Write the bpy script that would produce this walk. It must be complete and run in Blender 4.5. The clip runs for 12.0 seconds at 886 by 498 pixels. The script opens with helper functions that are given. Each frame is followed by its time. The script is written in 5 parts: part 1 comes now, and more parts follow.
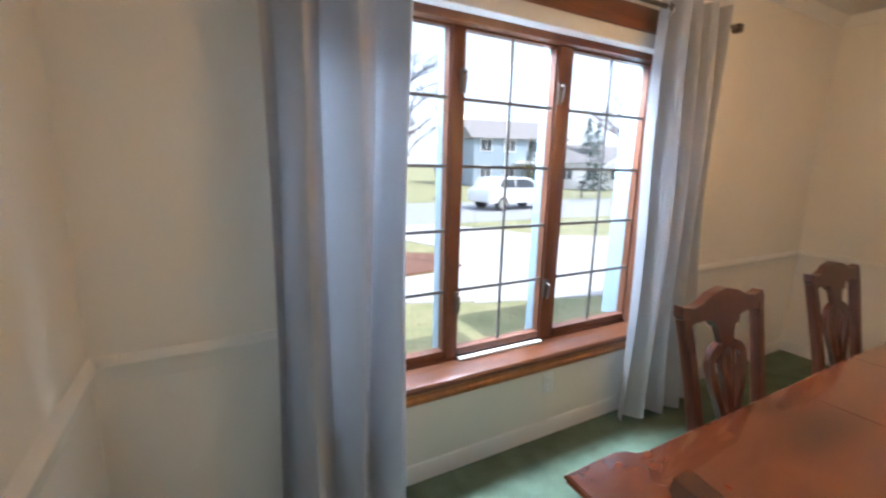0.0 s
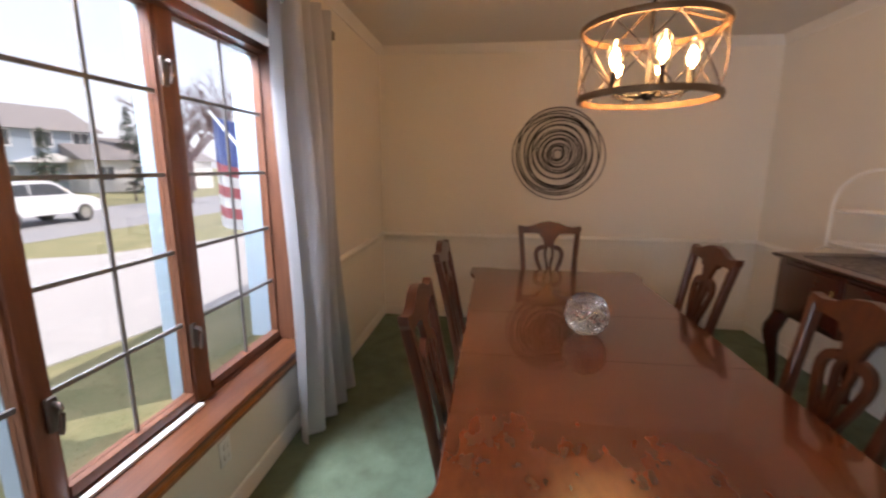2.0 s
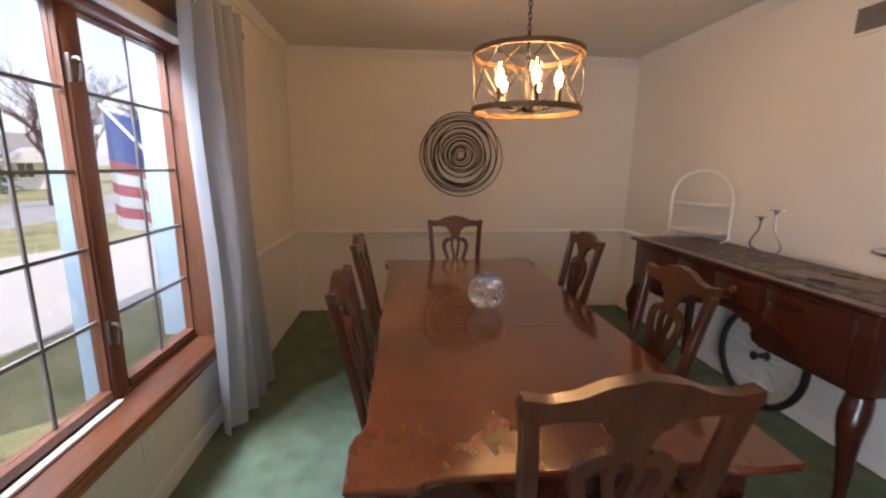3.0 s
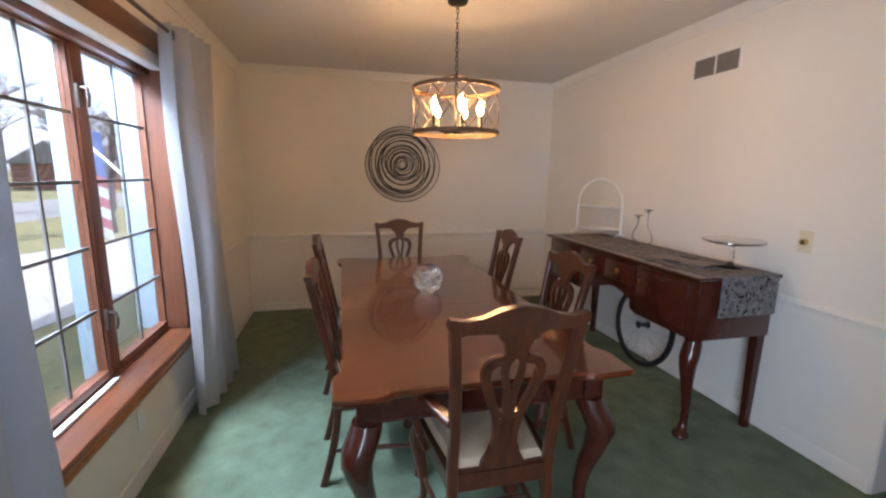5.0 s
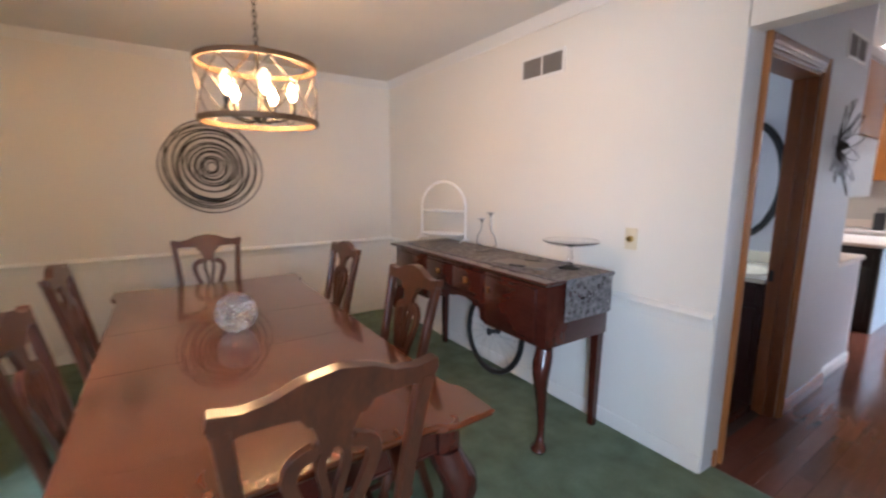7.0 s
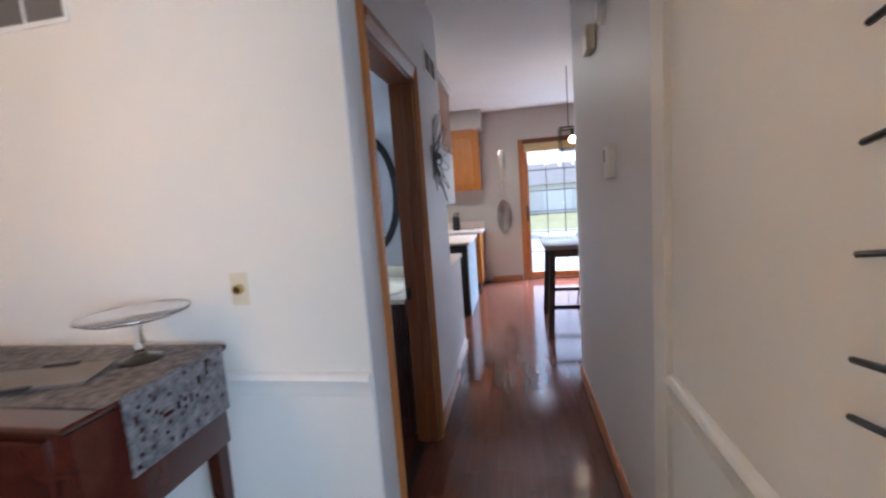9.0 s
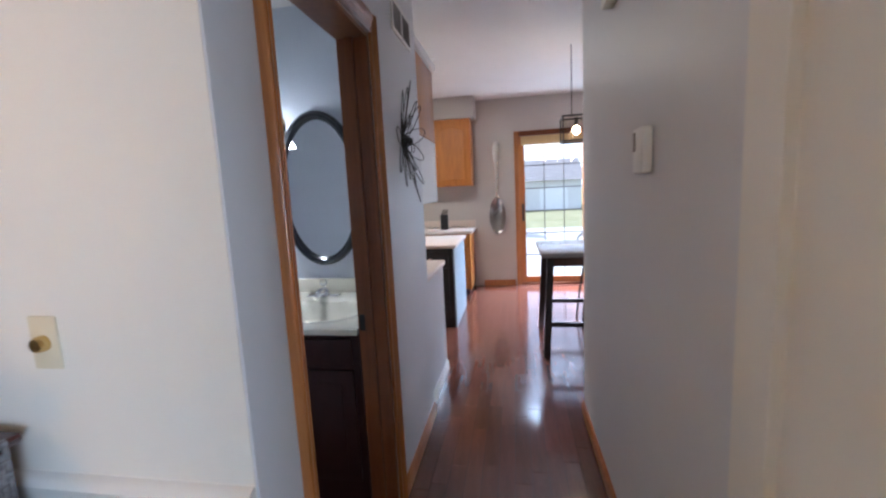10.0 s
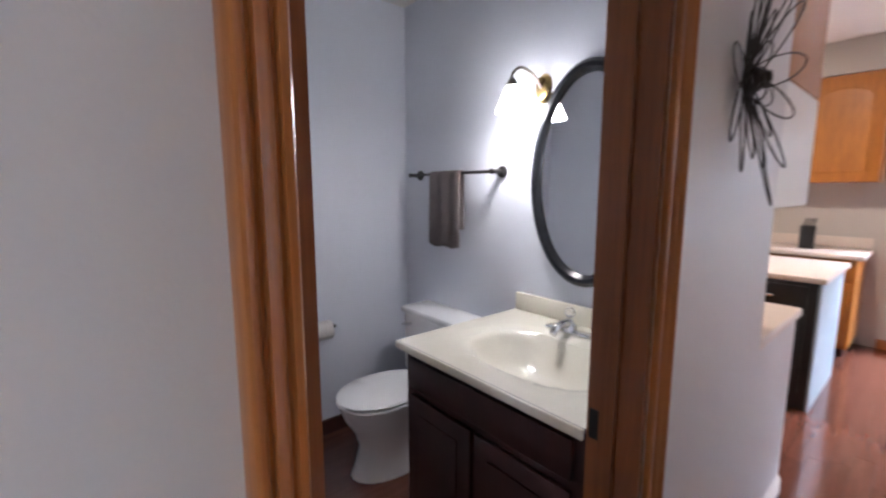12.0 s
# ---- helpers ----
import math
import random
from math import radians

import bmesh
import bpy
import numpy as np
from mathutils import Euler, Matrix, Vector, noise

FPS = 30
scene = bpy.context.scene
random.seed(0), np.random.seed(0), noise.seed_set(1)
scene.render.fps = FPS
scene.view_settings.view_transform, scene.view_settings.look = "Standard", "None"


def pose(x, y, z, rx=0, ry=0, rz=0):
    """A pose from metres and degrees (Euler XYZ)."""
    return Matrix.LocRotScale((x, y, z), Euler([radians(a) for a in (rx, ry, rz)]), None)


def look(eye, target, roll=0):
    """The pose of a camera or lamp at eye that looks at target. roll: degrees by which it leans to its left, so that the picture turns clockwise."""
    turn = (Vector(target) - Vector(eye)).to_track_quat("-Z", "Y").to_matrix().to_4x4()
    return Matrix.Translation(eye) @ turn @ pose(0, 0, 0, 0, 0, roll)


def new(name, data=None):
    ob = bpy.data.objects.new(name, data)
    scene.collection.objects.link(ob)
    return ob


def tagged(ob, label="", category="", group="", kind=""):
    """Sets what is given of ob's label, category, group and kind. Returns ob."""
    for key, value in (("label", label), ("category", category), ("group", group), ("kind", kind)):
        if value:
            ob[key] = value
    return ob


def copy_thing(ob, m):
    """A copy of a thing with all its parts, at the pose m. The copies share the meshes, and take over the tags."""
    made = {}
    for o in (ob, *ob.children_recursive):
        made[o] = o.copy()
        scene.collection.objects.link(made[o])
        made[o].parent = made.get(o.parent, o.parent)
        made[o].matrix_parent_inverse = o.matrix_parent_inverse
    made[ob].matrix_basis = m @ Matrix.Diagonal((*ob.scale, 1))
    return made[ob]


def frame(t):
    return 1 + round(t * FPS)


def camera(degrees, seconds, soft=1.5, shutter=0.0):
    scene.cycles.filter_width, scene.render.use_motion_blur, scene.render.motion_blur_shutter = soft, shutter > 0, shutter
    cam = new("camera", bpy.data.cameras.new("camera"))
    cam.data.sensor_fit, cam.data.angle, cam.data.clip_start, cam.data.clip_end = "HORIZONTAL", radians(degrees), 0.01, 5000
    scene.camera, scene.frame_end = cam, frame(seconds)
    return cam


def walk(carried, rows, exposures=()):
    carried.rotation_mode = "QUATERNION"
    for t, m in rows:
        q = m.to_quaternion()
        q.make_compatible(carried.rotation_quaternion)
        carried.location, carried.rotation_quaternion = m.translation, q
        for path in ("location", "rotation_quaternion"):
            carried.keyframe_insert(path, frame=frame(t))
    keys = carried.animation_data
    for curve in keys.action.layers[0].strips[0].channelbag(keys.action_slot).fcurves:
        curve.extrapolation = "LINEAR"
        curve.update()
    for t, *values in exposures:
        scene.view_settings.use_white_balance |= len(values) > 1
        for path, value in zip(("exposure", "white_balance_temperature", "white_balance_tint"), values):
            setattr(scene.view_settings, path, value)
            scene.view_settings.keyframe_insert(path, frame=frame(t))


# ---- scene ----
cam = camera(93.2, 12.0, soft=2.3, shutter=0.4)
PATH = [
    (0, (0.18, 0.306, 1.433), (1.116, 2.028, 1.037), 1.4),
    (0.5, (0.216, 0.484, 1.439), (1.498, 1.96, 1.018), 0.6),
    (1, (0.297, 0.611, 1.432), (1.898, 1.752, 1.068), 0.4),
    (1.5, (0.32, 0.698, 1.423), (2.166, 1.384, 1.071), 0.4),
    (2, (0.251, 0.764, 1.457), (2.2, 0.997, 1.074), 0.3),
    (2.5, (0.156, 0.794, 1.468), (2.118, 0.741, 1.084), 0.3),
    (3, (0.008, 0.767, 1.457), (1.962, 0.581, 1.073), 0.7),
    (5, (-0.463, 0.857, 1.479), (1.451, 0.396, 1.128), 0.8),
    (5.5, (-0.475, 0.853, 1.475), (1.431, 0.353, 1.133), 0.9),
    (6, (-0.392, 0.817, 1.466), (1.486, 0.22, 1.13), 1.1),
    (6.5, (-0.237, 0.717, 1.476), (1.565, -0.082, 1.141), 0.9),
    (7, (-0.098, 0.593, 1.451), (1.546, -0.501, 1.138), 0.3),
    (7.5, (0.096, 0.482, 1.456), (1.464, -0.941, 1.137), -0.7),
    (9.5, (0.249, -0.532, 1.413), (0.499, -2.502, 1.174), -4.7),
    (10, (0.229, -0.833, 1.43), (0.569, -2.786, 1.161), -2.9),
    (10.5, (0.227, -1.13, 1.406), (0.802, -3.027, 1.14), -1.7),
    (11, (0.297, -1.377, 1.432), (1.181, -3.155, 1.192), -0.8),
    (11.5, (0.366, -1.515, 1.439), (1.591, -3.071, 1.162), -0.7),
    (12, (0.42, -1.646, 1.418), (1.938, -2.919, 1.148), 0.0),
]
EXPOSURES = [(0, 1.55, 5550, 10), (1.0, 1.2, 6050, 15), (2.0, 0.98, 6450, 21), (3.0, 0.98, 6250, 20), (5.5, 1.38, 5650, 15), (7.0, 1.7, 5400, 15), (7.5, 1.65, 5200, 14), (9.5, 1.55, 5150, 12), (11.3, 1.5, 5400, 15), (12, 1.8, 5850, 20)]
walk(cam, [(t, look(eye, target, roll)) for t, eye, target, roll in PATH], EXPOSURES)

# ---- light ----
SUN_ELEV, SUN_AZ = radians(50), radians(35)   # azimuth measured from -y towards +x
world = bpy.data.worlds.new("sky")
scene.world = world
world.use_nodes = True
wn = world.node_tree.nodes
sky = wn.new("ShaderNodeTexSky")
sky.sky_type, sky.sun_disc = "NISHITA", False
sky.dust_density, sky.ozone_density = 2.5, 0.8
sky.sun_elevation, sky.sun_rotation = SUN_ELEV, math.pi - SUN_AZ
haze = wn.new("ShaderNodeMix")          # thin bright haze over the whole sky
haze.data_type = "RGBA"
haze.inputs[0].default_value, haze.inputs[7].default_value = 0.55, (4.6, 4.7, 5.0, 1)
world.node_tree.links.new(sky.outputs[0], haze.inputs[6])
world.node_tree.links.new(haze.outputs[2], wn["Background"].inputs[0])
wn["Background"].inputs[1].default_value = 0.15


def lamp(name, kind, m, energy, color=(1, 1, 1), size=1.0, size_y=None, angle=None, radius=None):
    data = bpy.data.lights.new(name, kind)
    data.energy, data.color = energy, color
    if kind == "AREA":
        data.shape, data.size, data.size_y = "RECTANGLE", size, size_y or size
    if angle is not None:
        data.angle = angle
    if radius is not None:
        data.shadow_soft_size = radius
    ob = new(name, data)
    ob.matrix_world = m
    return ob


sun_from = Vector((math.sin(SUN_AZ) * math.cos(SUN_ELEV), -math.cos(SUN_AZ) * math.cos(SUN_ELEV), math.sin(SUN_ELEV)))
lamp("sun", "SUN", look(sun_from * 30, (0, 0, 0)), 2.5, (1, 0.95, 0.87), angle=radians(0.5))
# the sky's light in the dining room window and in the patio door
lamp("window_daylight", "AREA", look((1.35, 2.42, 2.55), (1.35, 0.0, 1.1)), 125, (0.78, 0.89, 1.0), 1.7, .5)
lamp("patio_daylight", "AREA", look((-0.75, -7.6, 2.6), (-0.75, -5.6, 0.9)), 300, (0.86, 0.93, 1.0), 1.8, .6)
# added fill from an unseen, assumed opening in the adjoining room
lamp("adjoining_room_fill", "AREA", look((-2.3, 1.95, 1.35), (-1.0, -0.6, 0.9)), 52, (0.82, 0.91, 1.0), 1.8, 1.3)

# ---- materials ----
def mat(name, color, rough=0.6, metal=0.0, var=0.12, scale=6.0, fine=120.0, bump=0.1, stretch=(1, 1, 1), dark=None, coat=0.0,
        spread=0.0, emit=None, strength=0.0, trans=0.0, ior=1.45, amount=0.5):
    """A surface with broad and fine variation; stretch lengthens the grain, dark is its second colour."""
    m = bpy.data.materials.new(name)
    m.use_nodes = True
    nt = m.node_tree
    b = nt.nodes["Principled BSDF"]
    b.inputs["Roughness"].default_value, b.inputs["Metallic"].default_value = rough, metal
    b.inputs["Coat Weight"].default_value, b.inputs["Transmission Weight"].default_value, b.inputs["IOR"].default_value = coat, trans, ior
    b.inputs["Coat Roughness"].default_value = 0.12
    if emit:
        b.inputs["Emission Color"].default_value, b.inputs["Emission Strength"].default_value = (*emit, 1), strength
    co = nt.nodes.new("ShaderNodeTexCoord")
    mp = nt.nodes.new("ShaderNodeMapping")
    mp.inputs["Scale"].default_value = stretch
    nt.links.new(co.outputs["Object"], mp.inputs["Vector"])
    n1, n2 = nt.nodes.new("ShaderNodeTexNoise"), nt.nodes.new("ShaderNodeTexNoise")
    for n, sc, det in ((n1, scale, 5), (n2, fine, 3)):
        n.inputs["Scale"].default_value, n.inputs["Detail"].default_value = sc, det
        nt.links.new(mp.outputs[0], n.inputs["Vector"])
    second = dark or tuple(c * (1 - 2 * var) for c in color)
    ramp = nt.nodes.new("ShaderNodeMapRange")
    ramp.inputs[1].default_value, ramp.inputs[2].default_value = 0.5 - amount / 2, 0.5 + amount / 2
    add = nt.nodes.new("ShaderNodeMath")
    add.operation = "MULTIPLY_ADD"
    add.inputs[1].default_value, add.inputs[2].default_value = 0.35, 0.0
    nt.links.new(n2.outputs[0], add.inputs[0])
    mix2 = nt.nodes.new("ShaderNodeMath")
    mix2.operation = "MULTIPLY_ADD"
    mix2.inputs[1].default_value = 0.65
    nt.links.new(n1.outputs[0], mix2.inputs[0])
    nt.links.new(add.outputs[0], mix2.inputs[2])
    nt.links.new(mix2.outputs[0], ramp.inputs[0])
    mix = nt.nodes.new("ShaderNodeMix")
    mix.data_type = "RGBA"
    mix.inputs[6].default_value, mix.inputs[7].default_value = (*second, 1), (*color, 1)
    nt.links.new(ramp.outputs[0], mix.inputs[0])
    out = mix.outputs[2]
    if spread:
        info = nt.nodes.new("ShaderNodeObjectInfo")
        hsv = nt.nodes.new("ShaderNodeHueSaturation")
        mr = nt.nodes.new("ShaderNodeMapRange")
        mr.inputs[3].default_value, mr.inputs[4].default_value = 1 - spread, 1 + spread
        nt.links.new(info.outputs["Random"], mr.inputs[0])
        nt.links.new(mr.outputs[0], hsv.inputs["Value"])
        nt.links.new(out, hsv.inputs["Color"])
        out = hsv.outputs[0]
    nt.links.new(out, b.inputs["Base Color"])
    if bump:
        bp = nt.nodes.new("ShaderNodeBump")
        bp.inputs["Strength"].default_value, bp.inputs["Distance"].default_value = bump, 0.004
        nt.links.new(n2.outputs[0], bp.inputs["Height"])
        nt.links.new(bp.outputs[0], b.inputs["Normal"])
    return m


PAINT = mat("cream_wall_paint", (0.80, 0.757, 0.675), 0.55, var=0.02, scale=2, fine=220, bump=0.06)
LOWER = mat("white_wall_paint", (0.80, 0.772, 0.715), 0.55, var=0.02, scale=2, fine=220, bump=0.06)
CEIL = mat("ceiling_paint", (0.74, 0.72, 0.68), 0.8, var=0.03, scale=3, fine=150, bump=0.3)
TRIM = mat("white_trim_paint", (0.80, 0.78, 0.73), 0.35, var=0.02, scale=5, bump=0.02)
GREY = mat("grey_wall_paint", (0.68, 0.675, 0.68), 0.5, var=0.03, scale=2, fine=200, bump=0.06)
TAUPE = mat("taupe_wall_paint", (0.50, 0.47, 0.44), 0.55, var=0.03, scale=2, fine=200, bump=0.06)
BATH = mat("blue_grey_wall_paint", (0.66, 0.69, 0.745), 0.36, var=0.02, scale=2, fine=160, bump=0.05)
CARPET = mat("green_carpet", (0.18, 0.245, 0.165), 0.95, dark=(0.075, 0.10, 0.058), scale=7, fine=160, bump=1.0, amount=0.45)
OAK = mat("oak_trim", (0.52, 0.205, 0.055), 0.28, dark=(0.24, 0.078, 0.018), scale=5, fine=34, stretch=(8, 8, 0.3), bump=0.1, coat=0.3)
# the trim's oak with shade put into its colour, for the doorway jamb
OAKSHADED = mat("oak_trim_shaded", (0.30, 0.10, 0.028), 0.3, dark=(0.15, 0.047, 0.012), scale=5, fine=34, stretch=(8, 8, 0.3), bump=0.06, coat=0.3)
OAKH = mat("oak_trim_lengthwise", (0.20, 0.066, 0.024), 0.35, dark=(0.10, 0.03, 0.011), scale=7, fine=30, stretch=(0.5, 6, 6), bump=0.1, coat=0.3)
OAKCAB = mat("honey_oak", (0.50, 0.185, 0.025), 0.35, dark=(0.30, 0.11, 0.02), scale=7, fine=30, stretch=(5, 5, 0.6), bump=0.1, coat=0.2)
WINWOOD = mat("window_sash_wood", (0.20, 0.076, 0.037), 0.4, dark=(0.11, 0.038, 0.018), scale=7, fine=30, stretch=(6, 6, 0.5), bump=0.1)
MAHOG = mat("chair_mahogany", (0.10, 0.027, 0.010), 0.3, dark=(0.028, 0.0075, 0.004), scale=8, fine=40, stretch=(4, 4, 0.8), bump=0.04, coat=0.3)
CHERRY = mat("table_cherry", (0.15, 0.034, 0.009), 0.22, dark=(0.06, 0.013, 0.0042), scale=4.5, fine=20, stretch=(1, 1.9, 1), bump=0.0, coat=0.6, amount=0.55)
CHERRY.node_tree.nodes["Principled BSDF"].inputs["Coat Roughness"].default_value = 0.045
CHERRY.node_tree.nodes["Principled BSDF"].inputs["Coat IOR"].default_value = 1.6
CHERRY.node_tree.nodes["Principled BSDF"].inputs["IOR"].default_value = 1.5
DARKRED = mat("sideboard_mahogany", (0.075, 0.017, 0.010), 0.22, dark=(0.032, 0.007, 0.0045), scale=6, fine=30, stretch=(0.6, 4, 2), bump=0.04, coat=0.25)
SEATCLOTH = mat("beige_seat_cloth", (0.50, 0.40, 0.28), 0.9, var=0.1, scale=20, fine=300, bump=0.4)
SILVERCLOTH = mat("silver_grey_satin", (0.60, 0.595, 0.605), 0.34, var=0.06, scale=3, fine=260, bump=0.12)
LACE = mat("grey_runner_cloth", (0.24, 0.225, 0.225), 0.85, dark=(0.08, 0.075, 0.075), scale=30, fine=90, bump=0.8, amount=0.25)
IRON = mat("dark_metal", (0.045, 0.042, 0.04), 0.42, metal=0.7, scale=20, bump=0.05)
WIRE = mat("brown_black_wire", (0.03, 0.023, 0.02), 0.5, metal=0.3, scale=30, bump=0.05)
BRONZE = mat("rod_bronze", (0.16, 0.13, 0.11), 0.35, metal=0.8, scale=20, bump=0.04)
GOLDWOOD = mat("whitewashed_gold_metal", (0.23, 0.14, 0.075), 0.5, metal=0.45, dark=(0.12, 0.07, 0.035), scale=14, bump=0.1)
CHROME = mat("chrome", (0.75, 0.75, 0.76), 0.1, metal=1.0, var=0.02, bump=0.0)
BRASS = mat("brass", (0.66, 0.48, 0.20), 0.22, metal=1.0, var=0.05, bump=0.02)
PEWTER = mat("dull_pewter", (0.30, 0.29, 0.28), 0.35, metal=1.0, var=0.05, bump=0.02)
STEEL = mat("brushed_steel", (0.62, 0.60, 0.57), 0.25, metal=1.0, var=0.05, scale=10, bump=0.05)
WHITEMETAL = mat("white_enamel", (0.85, 0.84, 0.81), 0.35, var=0.02, bump=0.0)
IVORY = mat("ivory_plastic", (0.72, 0.64, 0.46), 0.4, var=0.03, bump=0.0)
WHITEPL = mat("white_plastic", (0.82, 0.82, 0.80), 0.35, var=0.02, bump=0.0)
PORCELAIN = mat("white_porcelain", (0.84, 0.84, 0.83), 0.08, var=0.01, bump=0.0, coat=0.4)
MARBLE = mat("cultured_marble_cream", (0.80, 0.77, 0.66), 0.12, dark=(0.72, 0.68, 0.55), scale=4, bump=0.0, coat=0.4)
COUNTER = mat("pinkish_white_laminate", (0.74, 0.66, 0.60), 0.3, dark=(0.62, 0.53, 0.47), scale=60, fine=300, bump=0.02)
BLACK = mat("black_paint", (0.02, 0.02, 0.022), 0.35, var=0.1, scale=10, bump=0.03)
BLACKFRAME = mat("black_mirror_frame", (0.012, 0.013, 0.016), 0.25, var=0.1, scale=10, bump=0.02, coat=0.3)
RUBBER = mat("black_rubber", (0.012, 0.012, 0.013), 0.7, var=0.1, scale=40, bump=0.2)
DARKWOOD = mat("dark_vanity_wood", (0.045, 0.012, 0.010), 0.35, dark=(0.022, 0.006, 0.005), scale=6, fine=40, stretch=(4, 4, 0.7), bump=0.06)
TOWEL = mat("taupe_terry_towel", (0.16, 0.135, 0.13), 0.95, var=0.15, scale=20, fine=260, bump=1.0)
MUNTIN = mat("grey_muntin", (0.16, 0.15, 0.14), 0.5, var=0.06, scale=30, bump=0.0)
SHADE = mat("white_shade_fabric", (0.72, 0.70, 0.66), 0.8, var=0.03, scale=30, bump=0.1)
FLOORWOOD = mat("reddish_hardwood", (0.15, 0.056, 0.036), 0.14, dark=(0.09, 0.031, 0.02), scale=5, fine=40, stretch=(6, 0.5, 1), bump=0.03, coat=0.3, spread=0.16)
FLOORGAP = mat("floor_joint", (0.03, 0.012, 0.008), 0.6, bump=0.0)
VENTGREY = mat("vent_shadow_grey", (0.22, 0.20, 0.18), 0.6, bump=0.0)
GLASSY = mat("clear_glass", (0.97, 0.98, 0.98), 0.02, trans=1.0, var=0.0, bump=0.0)
CRYSTAL = mat("cut_glass", (0.95, 0.96, 0.97), 0.02, trans=1.0, var=0.0, bump=0.0, ior=1.5)
ORB = mat("faceted_glass", (0.98, 0.99, 0.99), 0.0, trans=1.0, var=0.0, scale=60, bump=0.0, ior=1.5)
OUTERJ = mat("pale_blue_grey_vinyl", (0.31, 0.39, 0.44), 0.6, var=0.03, bump=0.0)
BULB = mat("lit_bulb", (1, 0.8, 0.5), 0.3, emit=(1.0, 0.54, 0.2), strength=215.0, bump=0.0)
SCONCEGLASS = mat("lit_frosted_glass", (0.95, 0.95, 0.92), 0.4, emit=(1.0, 0.95, 0.86), strength=11.5, bump=0.0)
PENDBULB = mat("lit_pendant_bulb", (1, 0.85, 0.6), 0.3, emit=(1.0, 0.72, 0.42), strength=25.0, bump=0.0)
DOWNLIGHT = mat("lit_downlight", (1, 0.9, 0.75), 0.3, emit=(1.0, 0.8, 0.55), strength=20.0, bump=0.0)
WARMGLASS = mat("smoky_glass", (0.93, 0.88, 0.82), 0.03, trans=1.0, var=0.02, bump=0.0, ior=1.2)
GRASS = mat("winter_lawn", (0.34, 0.30, 0.16), 0.95, dark=(0.13, 0.15, 0.06), scale=1.6, fine=30, bump=1.0, amount=0.5)
CONCRETE = mat("pale_concrete", (0.46, 0.445, 0.42), 0.9, var=0.06, scale=1.5, fine=60, bump=0.3)
ASPHALT = mat("grey_asphalt", (0.30, 0.30, 0.30), 0.9, var=0.06, scale=1.5, fine=60, bump=0.3)
MULCH = mat("brown_mulch", (0.22, 0.11, 0.07), 0.95, var=0.25, scale=8, fine=40, bump=1.0)
BARK = mat("grey_bark", (0.12, 0.095, 0.085), 0.9, var=0.2, scale=8, fine=50, bump=0.5)
NEEDLES = mat("spruce_needles", (0.05, 0.085, 0.05), 0.9, var=0.25, scale=6, fine=40, bump=0.5)
REDTWIG = mat("bare_red_twigs", (0.16, 0.085, 0.075), 0.9, var=0.2, scale=6, bump=0.2)
SIDING = mat("blue_grey_siding", (0.30, 0.36, 0.42), 0.7, var=0.05, scale=2, bump=0.1)
WHITESIDE = mat("white_siding", (0.72, 0.71, 0.68), 0.7, var=0.04, scale=2, bump=0.1)
ROOFING = mat("grey_shingles", (0.26, 0.24, 0.23), 0.9, var=0.15, scale=3, fine=30, bump=0.5)
BRICKRED = mat("reddish_brick_face", (0.30, 0.16, 0.12), 0.9, var=0.15, scale=10, bump=0.3)
DARKGLASS = mat("dark_window_glass", (0.05, 0.06, 0.07), 0.1, var=0.05, bump=0.0)
CARPAINT = mat("silver_car_paint", (0.68, 0.69, 0.70), 0.2, metal=0.3, var=0.02, bump=0.0, coat=0.8)
CARGLASS = mat("tinted_car_glass", (0.03, 0.035, 0.04), 0.08, var=0.05, bump=0.0)
TYRE = mat("tyre_rubber", (0.025, 0.025, 0.026), 0.8, var=0.1, bump=0.1)
FLAGRED = mat("flag_red", (0.52, 0.12, 0.13), 0.8, var=0.05, bump=0.05)
FLAGBLUE = mat("flag_blue", (0.09, 0.14, 0.40), 0.8, var=0.05, bump=0.05)
FLAGWHITE = mat("flag_white", (0.78, 0.78, 0.76), 0.8, var=0.03, bump=0.05)
BAMBOO = mat("bamboo_shade", (0.62, 0.48, 0.26), 0.8, dark=(0.46, 0.33, 0.16), scale=10, fine=60, stretch=(1, 1, 8), bump=0.3)
TABLEGREY = mat("grey_table_top", (0.30, 0.27, 0.26), 0.22, var=0.1, scale=4, stretch=(0.6, 4, 4), bump=0.03)
MIRRORM = mat("mirror_silver", (0.92, 0.93, 0.94), 0.0, metal=1.0, var=0.0, bump=0.0)

# the curtain lets some daylight through
nt = SILVERCLOTH.node_tree
tl, mx = nt.nodes.new("ShaderNodeBsdfTranslucent"), nt.nodes.new("ShaderNodeMixShader")
tl.inputs[0].default_value, mx.inputs[0].default_value = (0.56, 0.57, 0.60, 1), 0.35
nt.links.new(nt.nodes["Principled BSDF"].outputs[0], mx.inputs[1])
nt.links.new(tl.outputs[0], mx.inputs[2])
nt.links.new(mx.outputs[0], nt.nodes["Material Output"].inputs[0])

# ---- geometry ----
def box(bm, x0, x1, y0, y1, z0, z1, bev=0.0, seg=2):
    vs = [bm.verts.new((x, y, z)) for x in (x0, x1) for y in (y0, y1) for z in (z0, z1)]
    faces = [bm.faces.new([vs[i] for i in q]) for q in ((0, 1, 3, 2), (4, 6, 7, 5), (0, 4, 5, 1), (2, 3, 7, 6), (0, 2, 6, 4), (1, 5, 7, 3))]
    if bev:
        edges = list({e for f in faces for e in f.edges})
        bmesh.ops.bevel(bm, geom=edges, offset=bev, segments=seg, affect="EDGES", profile=0.5)
    return bm


def cube(*a, **k):
    return box(bmesh.new(), *a, **k)


